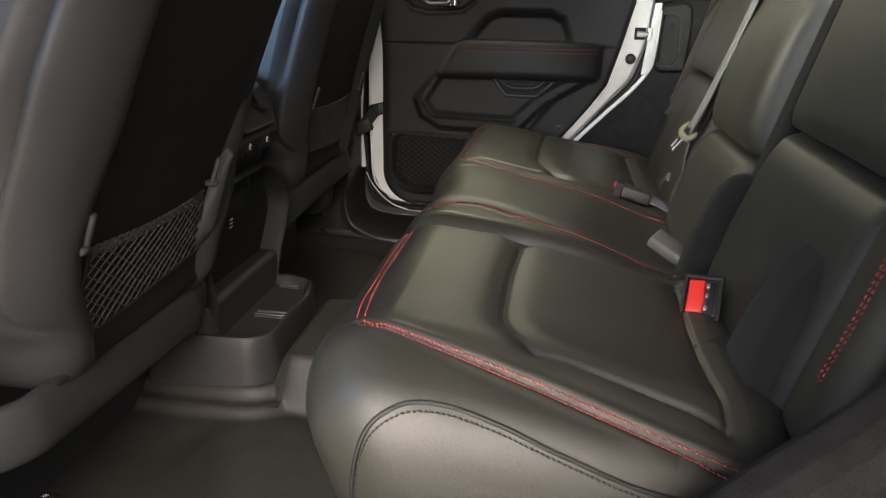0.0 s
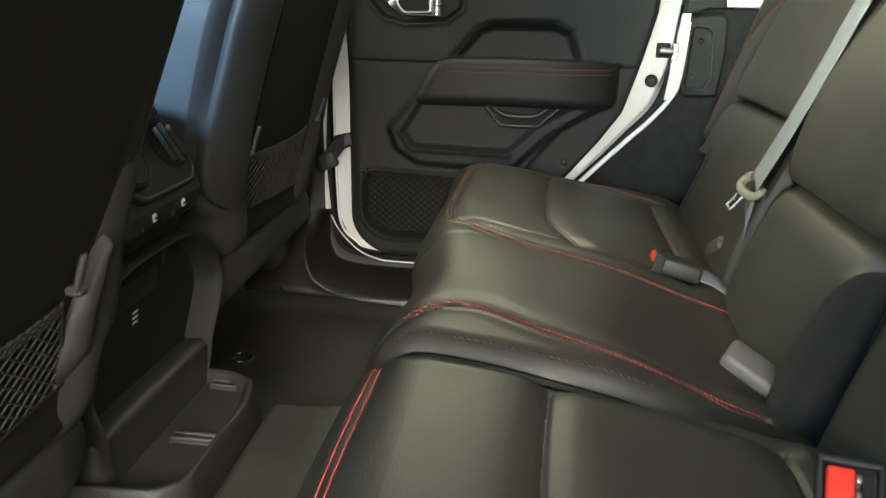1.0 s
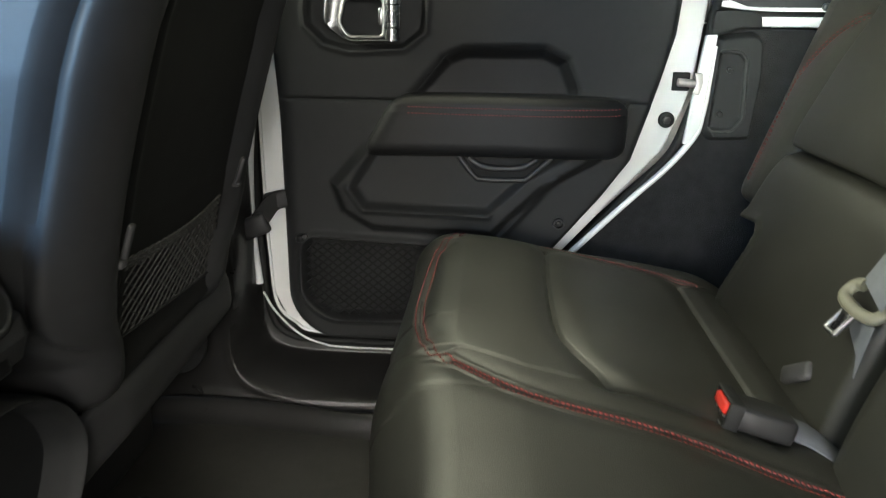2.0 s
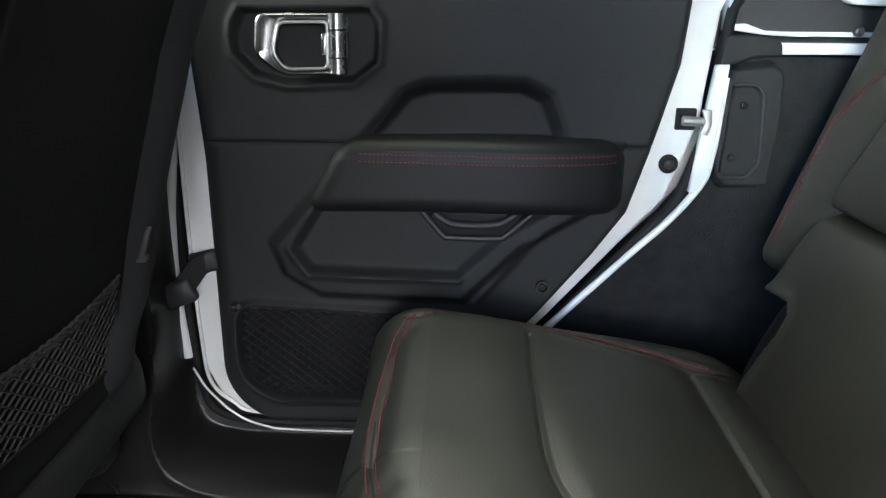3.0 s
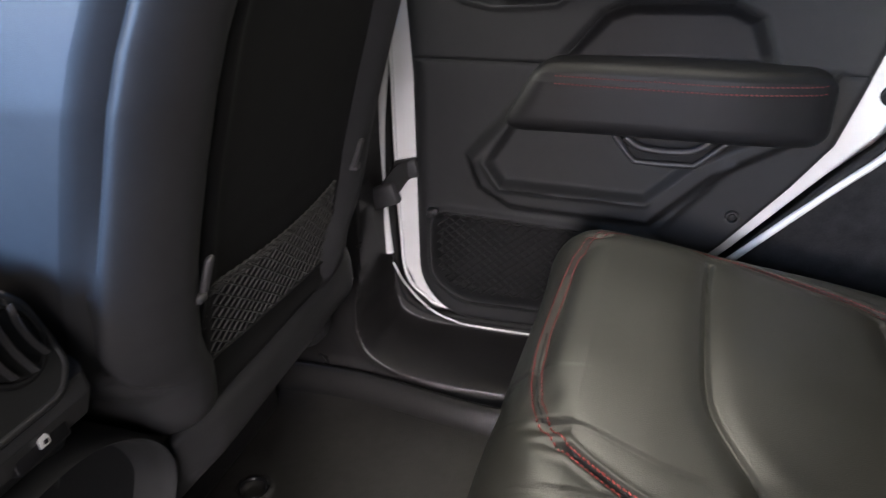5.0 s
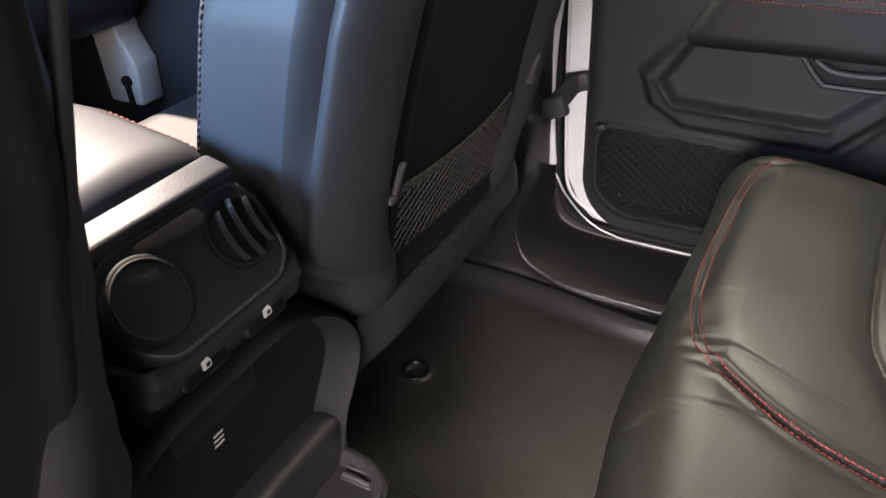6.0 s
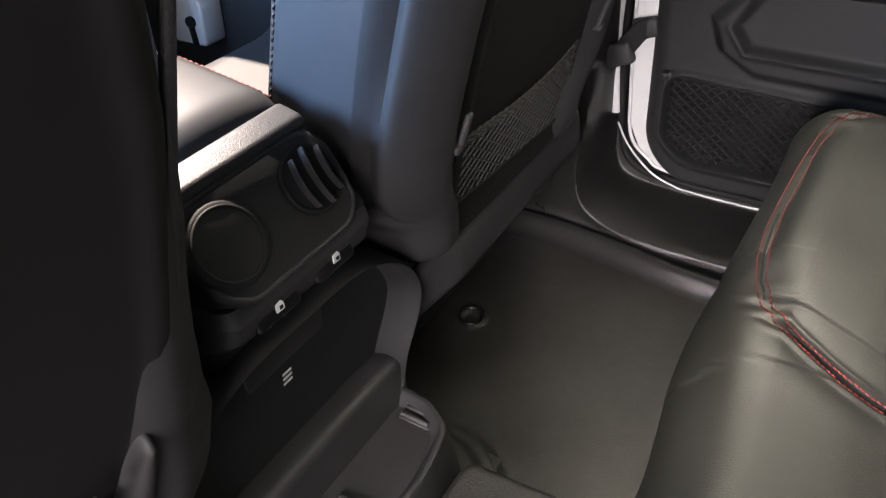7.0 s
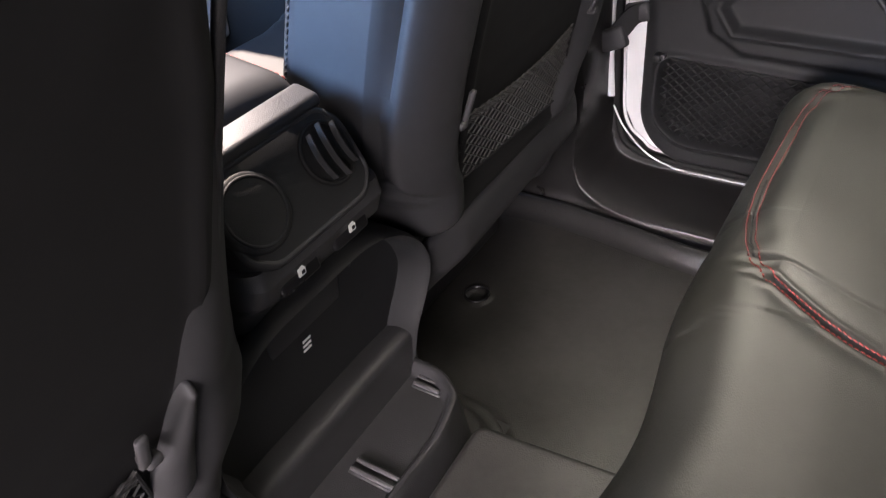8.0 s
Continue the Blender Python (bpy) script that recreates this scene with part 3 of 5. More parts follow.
part("lock_tab", brick((-0.2475, 1.838, 0.703), (0.008, 0.012, 0.026), None, 0.002), CHROME, handle)
part("grille_mark", tube([(x, 1.8242, z) for x, z in ((-0.2375, 0.711), (-0.2265, 0.7125), (-0.2260, 0.6945), (-0.2380, 0.696))], 0.0010, 6, True), DARK_STEEL, handle)


def net_cells(x0, x1, z0, z1, pitch_x, pitch_z, fn, r, clip=None):
    """A bmesh: a knitted net of crossing cords, each laid where fn(x, z) puts it."""
    bm = bmesh.new()
    for sgn in (1, -1):
        span = (x1 - x0) + (z1 - z0) * pitch_x / pitch_z
        k = -int((z1 - z0) / pitch_z) - 2
        while k * pitch_x < span:
            pts = []
            for i in range(60):
                z = z0 + (z1 - z0) * i / 59
                a = x0 + k * pitch_x + (z - z0) * pitch_x / pitch_z
                x = a if sgn > 0 else x1 - (a - x0)
                if x0 <= x <= x1 and (clip is None or clip(x, z)):
                    pts.append(fn(x, z))
                elif len(pts) > 2:
                    break
            if len(pts) > 2:
                tube(pts, r, 4, False, bm)
            k += 1
    return bm


pocket_poly = POCKET
pocket_net = part("pocket_net", net_cells(-0.384, -0.055, 0.21, 0.338, 0.017, 0.014, lambda x, z: (x, 1.856 + 0.003 * math.sin((x + 0.38) * 9), z), 0.0017, lambda x, z: inside_dist(np.array([x]), np.array([z]), pocket_poly)[0] > 0.004), NET_DARK, door, "black elastic pocket net")
part("net_hem", tube([(x, 1.853, 0.347 - (x + 0.385) * 0.05 + 0.002 * math.sin(x * 300)) for x in np.linspace(-0.385, -0.06, 90)], 0.0032, 6), NET_DARK, pocket_net)
part("pocket_hook", brick((-0.389, 1.846, 0.349), (0.012, 0.020, 0.012), None, 0.003), PLASTIC_GLOSS, door)
sc = part("trim_screw", ring([(0.036 + 0.0095 * math.cos(a), 0.385 + 0.0095 * math.sin(a)) for a in np.linspace(0, 2 * math.pi, 24, False)], [(0.036 + 0.006 * math.cos(a), 0.385 + 0.006 * math.sin(a)) for a in np.linspace(0, 2 * math.pi, 24, False)], 1.845, 1.855), PLASTIC, door)
part("screw_head", disc((0.036, 1.850, 0.385), (0, -1, 0), 0.0045, 0.006, 0.001, 16), PLASTIC_GLOSS, sc)
stop = part("bump_stop", disc((0.196, 1.8735, 0.553), (0, -1, 0), 0.0125, 0.008, 0.002, 28), SEAL, door, "black rubber bump stop")
part("stop_hole", disc((0.196, 1.8695, 0.553), (0, -1, 0), 0.006, 0.004, 0.001, 20), PLASTIC_GLOSS, stop)
part("latch_slot", plate(rounded([(0.200, 0.598), (0.226, 0.598), (0.226, 0.626), (0.200, 0.626)], 0.002), 1.8735, 1.880, 0.001), SEAL, door, "black latch slot")
check = thing("door_check_strap", (-0.45, 1.86, 0.36), "black webbing door check strap looped from pillar to door", "strap", kind="structure")
part("strap_web", ribbon(curve([(-0.412, 1.866, 0.412), (-0.435, 1.858, 0.406), (-0.452, 1.852, 0.385), (-0.470, 1.850, 0.362), (-0.490, 1.856, 0.352)], 6), (0.25, 0.1, 1.0), 0.030, 0.004), SEAL, check)
part("strap_block", brick((-0.466, 1.852, 0.366), (0.046, 0.018, 0.036), Euler((0, radians(-22), 0)).to_matrix().to_4x4(), 0.006), PLASTIC, check)
part("door_anchor", brick((-0.432, 1.866, 0.408), (0.040, 0.016, 0.030), Euler((0, radians(-14), 0)).to_matrix().to_4x4(), 0.005), PLASTIC, check)


# ---- pillar, sill and floor ----
pillar = soft("pillar_b_north", (-0.66, 1.805, 0.30), (-0.494, 1.93, 1.18), (0.03, 0.02, 0.02), (8, 6, 40), PLASTIC_SOFT)
tagged(pillar, "black plastic pillar trim between the passenger-side doors", "pillar", kind="structure")

# rounded edge of the trim: down the pillar, then in one sweep along the sill
SWEEP = [q[:2] for q in curve([(-0.487, 0.70, 0), (-0.487, 0.45, 0), (-0.488, 0.30, 0), (-0.497, 0.225, 0), (-0.503, 0.175, 0), (-0.490, 0.125, 0), (-0.460, 0.101, 0), (-0.415, 0.090, 0), (-0.34, 0.086, 0), (-0.15, 0.085, 0), (0.05, 0.085, 0)], 8)]


def kick_fn(u, v):
    d = inside_dist(u, v, SWEEP + [(0.3, 0.085), (0.3, 0.9), (-0.487, 0.9)])
    low = np.clip((0.30 - v) / 0.2, 0, 1)
    wide = 0.012 + 0.022 * low
    k = np.clip(d / wide, 0, 1)
    y = 1.796 + 0.112 * k * k * (3 - 2 * k) - 0.006 * np.exp(-(d / 0.010) ** 2) * low
    y = y - 0.050 * np.clip((0.105 - v) / 0.065, 0, 1) ** 2 - 0.018 * np.clip((0.32 - v) / 0.3, 0, 1) ** 2
    y = y - 0.006 * np.exp(-((v - 0.062 - 0.010 * np.sin(u * 13)) / 0.009) ** 2) * np.exp(-((u + 0.50) / 0.14) ** 2)
    return u, y, v


v, q = sheet(kick_fn, np.linspace(-0.72, 0.03, 190), np.concatenate([np.linspace(0.030, 0.25, 110), np.linspace(0.26, 0.62, 40)]), (0, 0.04, 0))
sill = tagged(link("sill_trim_north", v, q, KICK), "black plastic kick panel sweeping from the pillar into the door sill", "sill", kind="structure")


def mat_lip(u, w):
    """A rumpled vinyl edge that laps up on the kick panel."""
    z = 0.052 + 0.030 * np.exp(-((w - 0.62 - 0.10 * np.sin(u * 9 + 1)) / 0.22) ** 2) + 0.016 * w * w
    return u, 1.700 + 0.085 * w + 0.010 * np.sin(u * 11 + 0.6), z


v, q = sheet(mat_lip, np.linspace(-0.70, -0.20, 90), np.linspace(0, 1, 24), (0, 0.004, -0.02))
link("mat_lip", v, q, KICK, sill, "rumpled vinyl edge lapping up the sill")


def sill_fn(u, v):
    prof_y = np.interp(v, [0, 0.15, 0.3, 0.55, 0.75, 0.9, 1], [1.735, 1.760, 1.785, 1.815, 1.85, 1.872, 1.884])
    prof_z = np.interp(v, [0, 0.15, 0.3, 0.55, 0.75, 0.9, 1], [0.040, 0.060, 0.085, 0.097, 0.118, 0.130, 0.130])
    flare = np.clip((-0.44 - u) / 0.10, 0, 1) ** 2
    return u, prof_y - 0.03 * flare * v, prof_z + flare * 0.06 * v


v, q = sheet(lambda u, w: (u, 2 * MID - sill_fn(u, w)[1], sill_fn(u, w)[2]), np.linspace(-0.70, 0.02, 70), np.linspace(0, 1, 30), (0, -0.02, -0.03))
tagged(link("sill_trim_south", v, q, PLASTIC), "black plastic sill trim at the open door", "sill", kind="structure")

TRAY = [(-0.60, 0.962), (-0.420, 0.968), (-0.385, 1.000), (-0.383, 1.19), (-0.398, 1.252), (-0.44, 1.280), (-0.60, 1.292)]


EYELETS = ((-0.547, 1.516), (-0.585, 0.69))


def mat_fn(u, w):
    z = np.full_like(u, 0.056)
    well = inside_dist(u, w, rounded([(-0.80, 0.925), (-0.40, 0.925), (-0.335, 0.975), (-0.335, 1.265), (-0.40, 1.325), (-0.80, 1.325)], 0.04))
    z = z + 0.016 * step(well - 0.006, 0.010) + 0.020 * step(well - 0.034, 0.010)
    hump = inside_dist(u, w, rounded([(-0.383, 0.985), (0.05, 0.970), (0.05, 1.275), (-0.388, 1.245)], 0.025))
    z = np.maximum(z, 0.056 + 0.086 * step(hump + 0.008, 0.024))
    z = z + 0.004 * np.sin(u * 31 + 2.2 * np.sin(w * 9)) * np.exp(-((w - 0.78) / 0.12) ** 2) * (u < -0.2)
    z = z + 0.0035 * np.sin(u * 52 + 6 * w) * np.exp(-((w - 0.86) / 0.035) ** 2) * np.exp(-((u + 0.44) / 0.10) ** 2)
    z = z + 0.035 * step(0.50 - w, 0.03)
    z = z + 0.05 * np.clip((-0.62 - u) / 0.2, 0, 1)
    for cx, cy in EYELETS:
        d = np.hypot(u - cx, w - cy)
        z = z + 0.004 * np.exp(-((d - 0.021) / 0.004) ** 2) - 0.004 * step(0.017 - d, 0.004)
    return u, w, z


v, q = sheet(mat_fn, np.linspace(-0.80, -0.08, 190), np.linspace(0.47, 1.80, 300), (0, 0, -0.014))
mat_ob = link("floor_mat", v, q, RUBBER)
tagged(mat_ob, "black moulded rubber floor mat with raised tunnel and round fixing eyelet", "floor mat")
for cx, cy in EYELETS:
    part("fixing_ring", tube([(cx + 0.019 * math.cos(a), cy + 0.019 * math.sin(a), 0.059) for a in np.linspace(0, 2 * math.pi, 28, False)], 0.003, 6, True), PLASTIC_GLOSS, mat_ob, "glossy eyelet ring")


# ---- rear seat ----
def cushion_base(x):
    return np.interp(x, [-0.30, -0.14, -0.05, 0.03, 0.12, 0.24], [0.408, 0.406, 0.396, 0.384, 0.368, 0.345])


def cushion(name, ylo, yhi, seams, grooves, outer_side, label, n, folds=()):
    base = thing(name, (0.05, (ylo + yhi) / 2, 0.04), label, "car seat", "rear seats")
    fine = [np.array([q[:2] for q in curve([(a, b, 0) for a, b in s], 8)]) for s in seams]
    wide = [np.array([q[:2] for q in curve([(a, b, 0) for a, b in s], 8)]) for s in grooves]

    def shape(p, nrm):
        x, y, z = p[:, 0].copy(), p[:, 1].copy(), p[:, 2].copy()
        up = np.clip((z - 0.16) / 0.2, 0, 1)
        side = np.clip((0.60 - y) / 0.115, 0, 1) if outer_side < 0 else np.clip((y - 1.70) / 0.085, 0, 1)
        z = z + up * (cushion_base(x) - 0.40) - up * 0.050 * side ** 2
        if outer_side > 0:
            z = z - up * 0.032 * step(x - 0.13, 0.08) * np.exp(-((y - 1.09) / 0.17) ** 2)
        bolster = np.exp(-((y - (0.585 if outer_side < 0 else 1.715)) / 0.05) ** 2)
        z = z + up * 0.006 * bolster
        top = np.clip(nrm[:, 2] * 2.2, 0, 1) + 0.9 * np.clip(-nrm[:, 0] * 1.5 - 0.3, 0, 1) * (z > 0.20)
        g = np.zeros_like(x)
        for s in fine:
            d = line_dist(x, y, s)
            g = g - 0.0045 * np.exp(-(d / 0.0032) ** 2) - 0.005 * np.exp(-(d / 0.020) ** 2) + 0.002 * np.exp(-((d - 0.008) / 0.004) ** 2)
        for s in wide:
            d = line_dist(x, y, s)
            g = g - 0.0042 * np.exp(-(d / 0.0032) ** 2) - 0.0050 * np.exp(-(d / 0.016) ** 2)
        for s in folds:
            d = line_dist(x, y, s)
            near = y < np.interp(x, [a for a, b in s], [b for a, b in s])
            g = g - 0.0018 * np.exp(-(d / 0.0024) ** 2) + np.where(near, -0.0016, 0.0002) * np.exp(-d / 0.020) * (1 - np.exp(-(d / 0.003) ** 2))
        g = g + 0.0010 * np.sin(x * 21 + 2 * np.sin(y * 9)) * np.sin(y * 17 + x * 7)
        g = g + 0.0014 * np.sin(y * 13 + 1.3 + 1.5 * np.sin(x * 8)) * np.sin(x * 15 + 0.5)
        k = np.clip(top, 0, 1) * g
        if outer_side < 0:
            x = x + 0.035 * np.clip((0.60 - y) / 0.115, 0, 1) ** 2 * np.clip((0.0 - x) / 0.15, 0, 1)
        else:
            x = x + 0.016 * np.exp(-((y - 1.14) / 0.095) ** 2) * np.clip((0.0 - x) / 0.15, 0, 1)
        x = x + np.clip(0.335 - z, 0, 1) * 0.38 * np.clip((0.0 - x) / 0.18, 0, 1)
        return np.stack([x + nrm[:, 0] * k, y + nrm[:, 1] * k * 0.5, z + nrm[:, 2] * k], 1)

    ob = soft("cushion_cover", (-0.185, ylo, 0.13), (0.285, yhi, 0.40), (0.075, 0.035, 0.075), n, LEATHER, base, "", shape)
    return base, ob


S_FRONT = [(-0.150, 0.932), (-0.152, 0.80), (-0.147, 0.66), (-0.1365, 0.598)]
S_OUTER = [(-0.135, 0.588), (-0.05, 0.564), (0.05, 0.543), (0.15, 0.526), (0.25, 0.510)]
near_seat, near_cover = cushion(
    "rear_seat", 0.485, 0.930, [S_FRONT, S_OUTER],
    [[(-0.003, 0.900), (-0.010, 0.76), (-0.006, 0.645), (0.024, 0.592)], [(0.024, 0.592), (0.10, 0.576), (0.192, 0.558)], [(-0.003, 0.900), (0.03, 0.905), (0.19, 0.888)], [(0.192, 0.558), (0.186, 0.70), (0.19, 0.888)]],
    -1, "single black leather rear seat with red double stitching, upright back", (190, 200, 10))
near_tree = tree_of(near_cover)
DOWN = (0, 0, -1)
for nm, line in (("front_stitching", S_FRONT), ("side_stitching", S_OUTER)):
    for sh in (-0.0038, 0.0038):
        sew(nm, stitches(curve([(a, b, 0.4) for a, b in line], 10), near_tree, DOWN, sh, pitch=0.0045, long=0.0038, r=0.0009), RED_THREAD, near_cover, "red thread")
arch = curve([(-0.118, 0.45, 0.20), (-0.120, 0.45, 0.28), (-0.110, 0.45, 0.345), (-0.085, 0.45, 0.372), (-0.05, 0.45, 0.376), (0.00, 0.45, 0.364), (0.06, 0.45, 0.342), (0.13, 0.45, 0.320), (0.24, 0.45, 0.305)], 10)
part("side_piping", cord_on(arch, near_tree, (0, 1, -0.15), 0.0022, 0.0004), BLACK_THREAD, near_cover, "black piped seam")
sew("side_stitching", stitches([p + Vector((0.002, 0, -0.0065)) for p in arch], near_tree, (0, 1, -0.15), 0, pitch=0.0048, long=0.0036, r=0.0009), BLACK_THREAD, near_cover, "black thread")

M_NEAR = [(-0.178, 0.958), (-0.165, 0.975), (-0.145, 1.000), (-0.11, 1.026), (-0.07, 1.032), (0.0, 1.006), (0.10, 0.980), (0.20, 0.968)]
M_FAR = [(-0.1335, 1.350), (-0.114, 1.322), (-0.086, 1.301), (-0.056, 1.284), (-0.018, 1.272), (0.06, 1.258), (0.13, 1.247), (0.25, 1.23)]
F_EDGE = [(-0.1335, 1.350), (-0.144, 1.384), (-0.152, 1.436), (-0.155, 1.52), (-0.147, 1.660), (-0.118, 1.714), (-0.06, 1.730), (0.03, 1.716), (0.10, 1.70), (0.22, 1.675)]
far_seat, far_cover = cushion(
    "rear_seat", 0.934, 1.785, [M_NEAR, M_FAR, F_EDGE],
    [[(0.004, 1.695), (-0.001, 1.60), (-0.003, 1.46), (0.006, 1.40), (0.040, 1.325)], [(0.040, 1.325), (0.10, 1.31), (0.188, 1.30)], [(0.188, 1.30), (0.187, 1.45), (0.187, 1.665)]],
    1, "wide two-place black leather rear seat with red stitching", (190, 400, 10),
    [[(-0.127, 1.352), (-0.100, 1.347), (-0.071, 1.336), (-0.042, 1.325), (-0.005, 1.320)], [(-0.160, 1.240), (-0.138, 1.263), (-0.115, 1.268), (-0.085, 1.276), (-0.056, 1.283)], [(-0.185, 1.405), (-0.170, 1.427), (-0.155, 1.428)]])
far_tree = tree_of(far_cover)
for nm, line, th in (("middle_stitching", M_NEAR[2:], RED_THREAD), ("middle_stitching", M_FAR, RED_THREAD), ("edge_stitching", F_EDGE, DARK_RED_THREAD)):
    for sh in (-0.0045, 0.0045):
        sew(nm, stitches(curve([(a, b, 0.4) for a, b in line], 10), far_tree, DOWN, sh, pitch=0.0048, long=0.0039, r=0.0008), th, far_cover, "red thread")
# Sunk black cord: the shade down in the open groove, put in as colour.
corner = curve([(-0.1335, 1.350, 0.4), (-0.144, 1.384, 0.4), (-0.152, 1.436, 0.4), (-0.155, 1.50, 0.4)], 12)
part("open_seam", cord_on(corner, far_tree, DOWN, 0.0018, -0.0010), SEAL, far_cover, "black cord for the shade in the gaping corner seam")
strip = curve([(-0.150, 0.944, 0.4), (-0.12, 0.944, 0.4), (-0.06, 0.944, 0.4), (0.02, 0.942, 0.4), (0.10, 0.940, 0.4)], 14)
part("split_piping", cord_on(strip, far_tree, DOWN, 0.0045, 0.001), BLACK_THREAD, far_cover, "black piped edge")
sew("split_stitching", stitches([p + Vector((0, 0.014, 0)) for p in strip], far_tree, DOWN, 0, pitch=0.007, long=0.005, r=0.001), BLACK_THREAD, far_cover, "black thread")

SLOPE = 0.285


def backrest(base, ylo, yhi, zlo, crease, label, x0=0.240, grooves=(), bulge=0.0, n=(8, 90, 240), cut=None, edge=None, round_y=0.035):
    def shape(p, nrm):
        x, y, z = p[:, 0].copy(), p[:, 1].copy(), p[:, 2].copy()
        if edge:
            a = yhi - 0.14
            y = np.where(y > a, a + (y - a) * (np.interp(z, *edge) + 0.004 - a) / (yhi - a), y)
        front = np.clip(-nrm[:, 0] * 2, 0, 1)
        d = np.abs(z - crease)
        g = -0.019 * np.exp(-(d / 0.0045) ** 2) - 0.007 * np.exp(-(d / 0.018) ** 2)
        for s in grooves:
            e = line_dist(y, z, s)
            g = g - 0.005 * np.exp(-(e / 0.0035) ** 2) - 0.006 * np.exp(-(e / 0.02) ** 2)
        g = g + bulge * np.sin(np.clip((z - crease) / 0.25, 0, 1) * math.pi) + 0.010 * np.sin(np.clip((z - zlo) / (crease - zlo), 0, 1) * math.pi)
        g = g + 0.0012 * np.sin(z * 17 + 2 * np.sin(y * 11)) * np.sin(y * 21 + z * 7)
        x = x - front * g
        if cut:
            e = inside_dist(y, z, cut)
            x = x + front * (0.055 * step(e - 0.005, 0.007) - 0.004 * np.exp(-((e + 0.005) / 0.006) ** 2))
        return np.stack([x + SLOPE * (z - 0.33), y, z], 1)

    ob = soft("back_cover", (x0, ylo, zlo), (x0 + 0.13, yhi, 0.97), (0.045, round_y, 0.045), n, LEATHER, base, label, shape)
    return ob


def bolster(parent, ylo, yhi, zlo, x0, taper, inner=None, seam=None):
    def shape(p, nrm):
        x, y, z = p[:, 0].copy(), p[:, 1].copy(), p[:, 2].copy()
        y = y + taper * (z - 0.5)
        if inner:
            k = (yhi + taper * (z - 0.5) - y) / (yhi - ylo)
            a = np.interp(z, *inner) - 0.010
            y = y - k * (ylo + taper * (z - 0.5) - a)
            x = x + 0.022 * np.clip(k - 0.35, 0, 1) * np.clip(-nrm[:, 0] * 2, 0, 1)
        if seam:
            d = line_dist(y, z, seam)
            x = x + np.clip(-nrm[:, 0] * 2, 0, 1) * (0.0030 * np.exp(-(d / 0.003) ** 2) + 0.003 * np.exp(-(d / 0.012) ** 2))
        return np.stack([x + SLOPE * (z - 0.33), y, z], 1)
    return soft("bolster", (x0, ylo, zlo), (x0 + 0.13, yhi, 0.97), (0.035, 0.040, 0.03), (6, 40, 150), LEATHER, parent, "", shape)


backrest(near_seat, 0.585, 0.955, 0.245, 0.539, "leather seat back with a horizontal crease")
nb = bolster(near_seat, 0.500, 0.600, 0.335, 0.226, 0.0)
t = tree_of(nb)
for sh in (-0.0026, 0.0026):
    sew("bolster_stitching", stitches(curve([(0.2, 0.552, 0.90), (0.2, 0.550, 0.70), (0.2, 0.540, 0.56), (0.2, 0.536, 0.46), (0.2, 0.540, 0.40)], 12), t, (1, 0, 0), sh, pitch=0.0060, long=0.0046, r=0.0009), DARK_RED_THREAD, nb, "dark red thread")
backrest(far_seat, 0.995, 1.298, 0.275, 0.487, "narrow middle seat back", 0.236, (), 0.014)
INSERT = ([0.25, 0.45, 0.56, 0.66, 0.716, 0.76, 0.97], [1.70, 1.692, 1.668, 1.630, 1.597, 1.585, 1.57])
FAR_SEAM = [q[:2] for q in curve([(1.735, 0.49, 0), (1.729, 0.565, 0), (1.727, 0.60, 0), (1.720, 0.632, 0), (1.702, 0.662, 0), (1.674, 0.690, 0), (1.640, 0.709, 0), (1.604, 0.720, 0)], 8)]
backrest(far_seat, 1.304, 1.690, 0.245, 0.546, "leather seat back with a horizontal crease", cut=[(1.76, 0.449), (1.69, 0.449), (1.632, 0.455), (1.620, 0.445), (1.622, 0.424), (1.645, 0.358), (1.643, 0.291), (1.640, 0.20), (1.76, 0.20)], edge=INSERT, round_y=0.015)
fb = bolster(far_seat, 1.650, 1.765, 0.455, 0.236, -0.05, INSERT, FAR_SEAM)
t = tree_of(fb)
for sh in (-0.003, 0.003):
    sew("bolster_stitching", stitches([(0.2, a, b) for a, b in FAR_SEAM[:-4]], t, (1, 0, 0), sh, pitch=0.0062, long=0.0042, r=0.0007), DARK_RED_THREAD, fb, "dark red thread")


def lobe(parent, y0, y1, z0, z1, x0, label, lean=SLOPE):
    def shape(p, nrm):
        x, y, z = p[:, 0].copy(), p[:, 1].copy(), p[:, 2].copy()
        k = np.clip((z - z0) / (z1 - z0), 0, 1)
        c = (y0 + y1) / 2
        y = c + (y - c) * (1 - 0.45 * k ** 2)
        x = x - 0.010 * np.sin(k * math.pi)
        return np.stack([x + lean * (z - 0.33), y, z], 1)
    return soft("hinge_cover", (x0, y0, z0), (x0 + 0.08, y1, z1), (0.022, 0.03, 0.035), (8, 20, 30), SUEDE, parent, label, shape)


lobe(near_seat, 0.605, 0.735, 0.265, 0.475, 0.222, "dark suede hinge cover")
lobe(far_seat, 0.958, 1.032, 0.270, 0.470, 0.220, "dark suede hinge cover")
lobe(far_seat, 1.668, 1.750, 0.200, 0.440, 0.284, "dark suede hinge cover")


def strip_shape(p, nrm):
    return np.stack([p[:, 0] + SLOPE * (p[:, 2] - 0.33), p[:, 1], p[:, 2]], 1)


# Added filler for the recessed bolster side, the gap's shade put into its colour.
gap = soft("gap_strip", (0.250, 0.953, 0.40), (0.30, 1.003, 0.96), (0.012, 0.012, 0.02), (4, 8, 30), SUEDE, near_seat, "dark filler strip added for the dim gap between the backs", strip_shape)
soft("seat_base", (-0.10, 0.52, 0.035), (0.40, 0.925, 0.15), 0.02, (6, 6, 6), CARPET, near_seat, "black carpeted base")
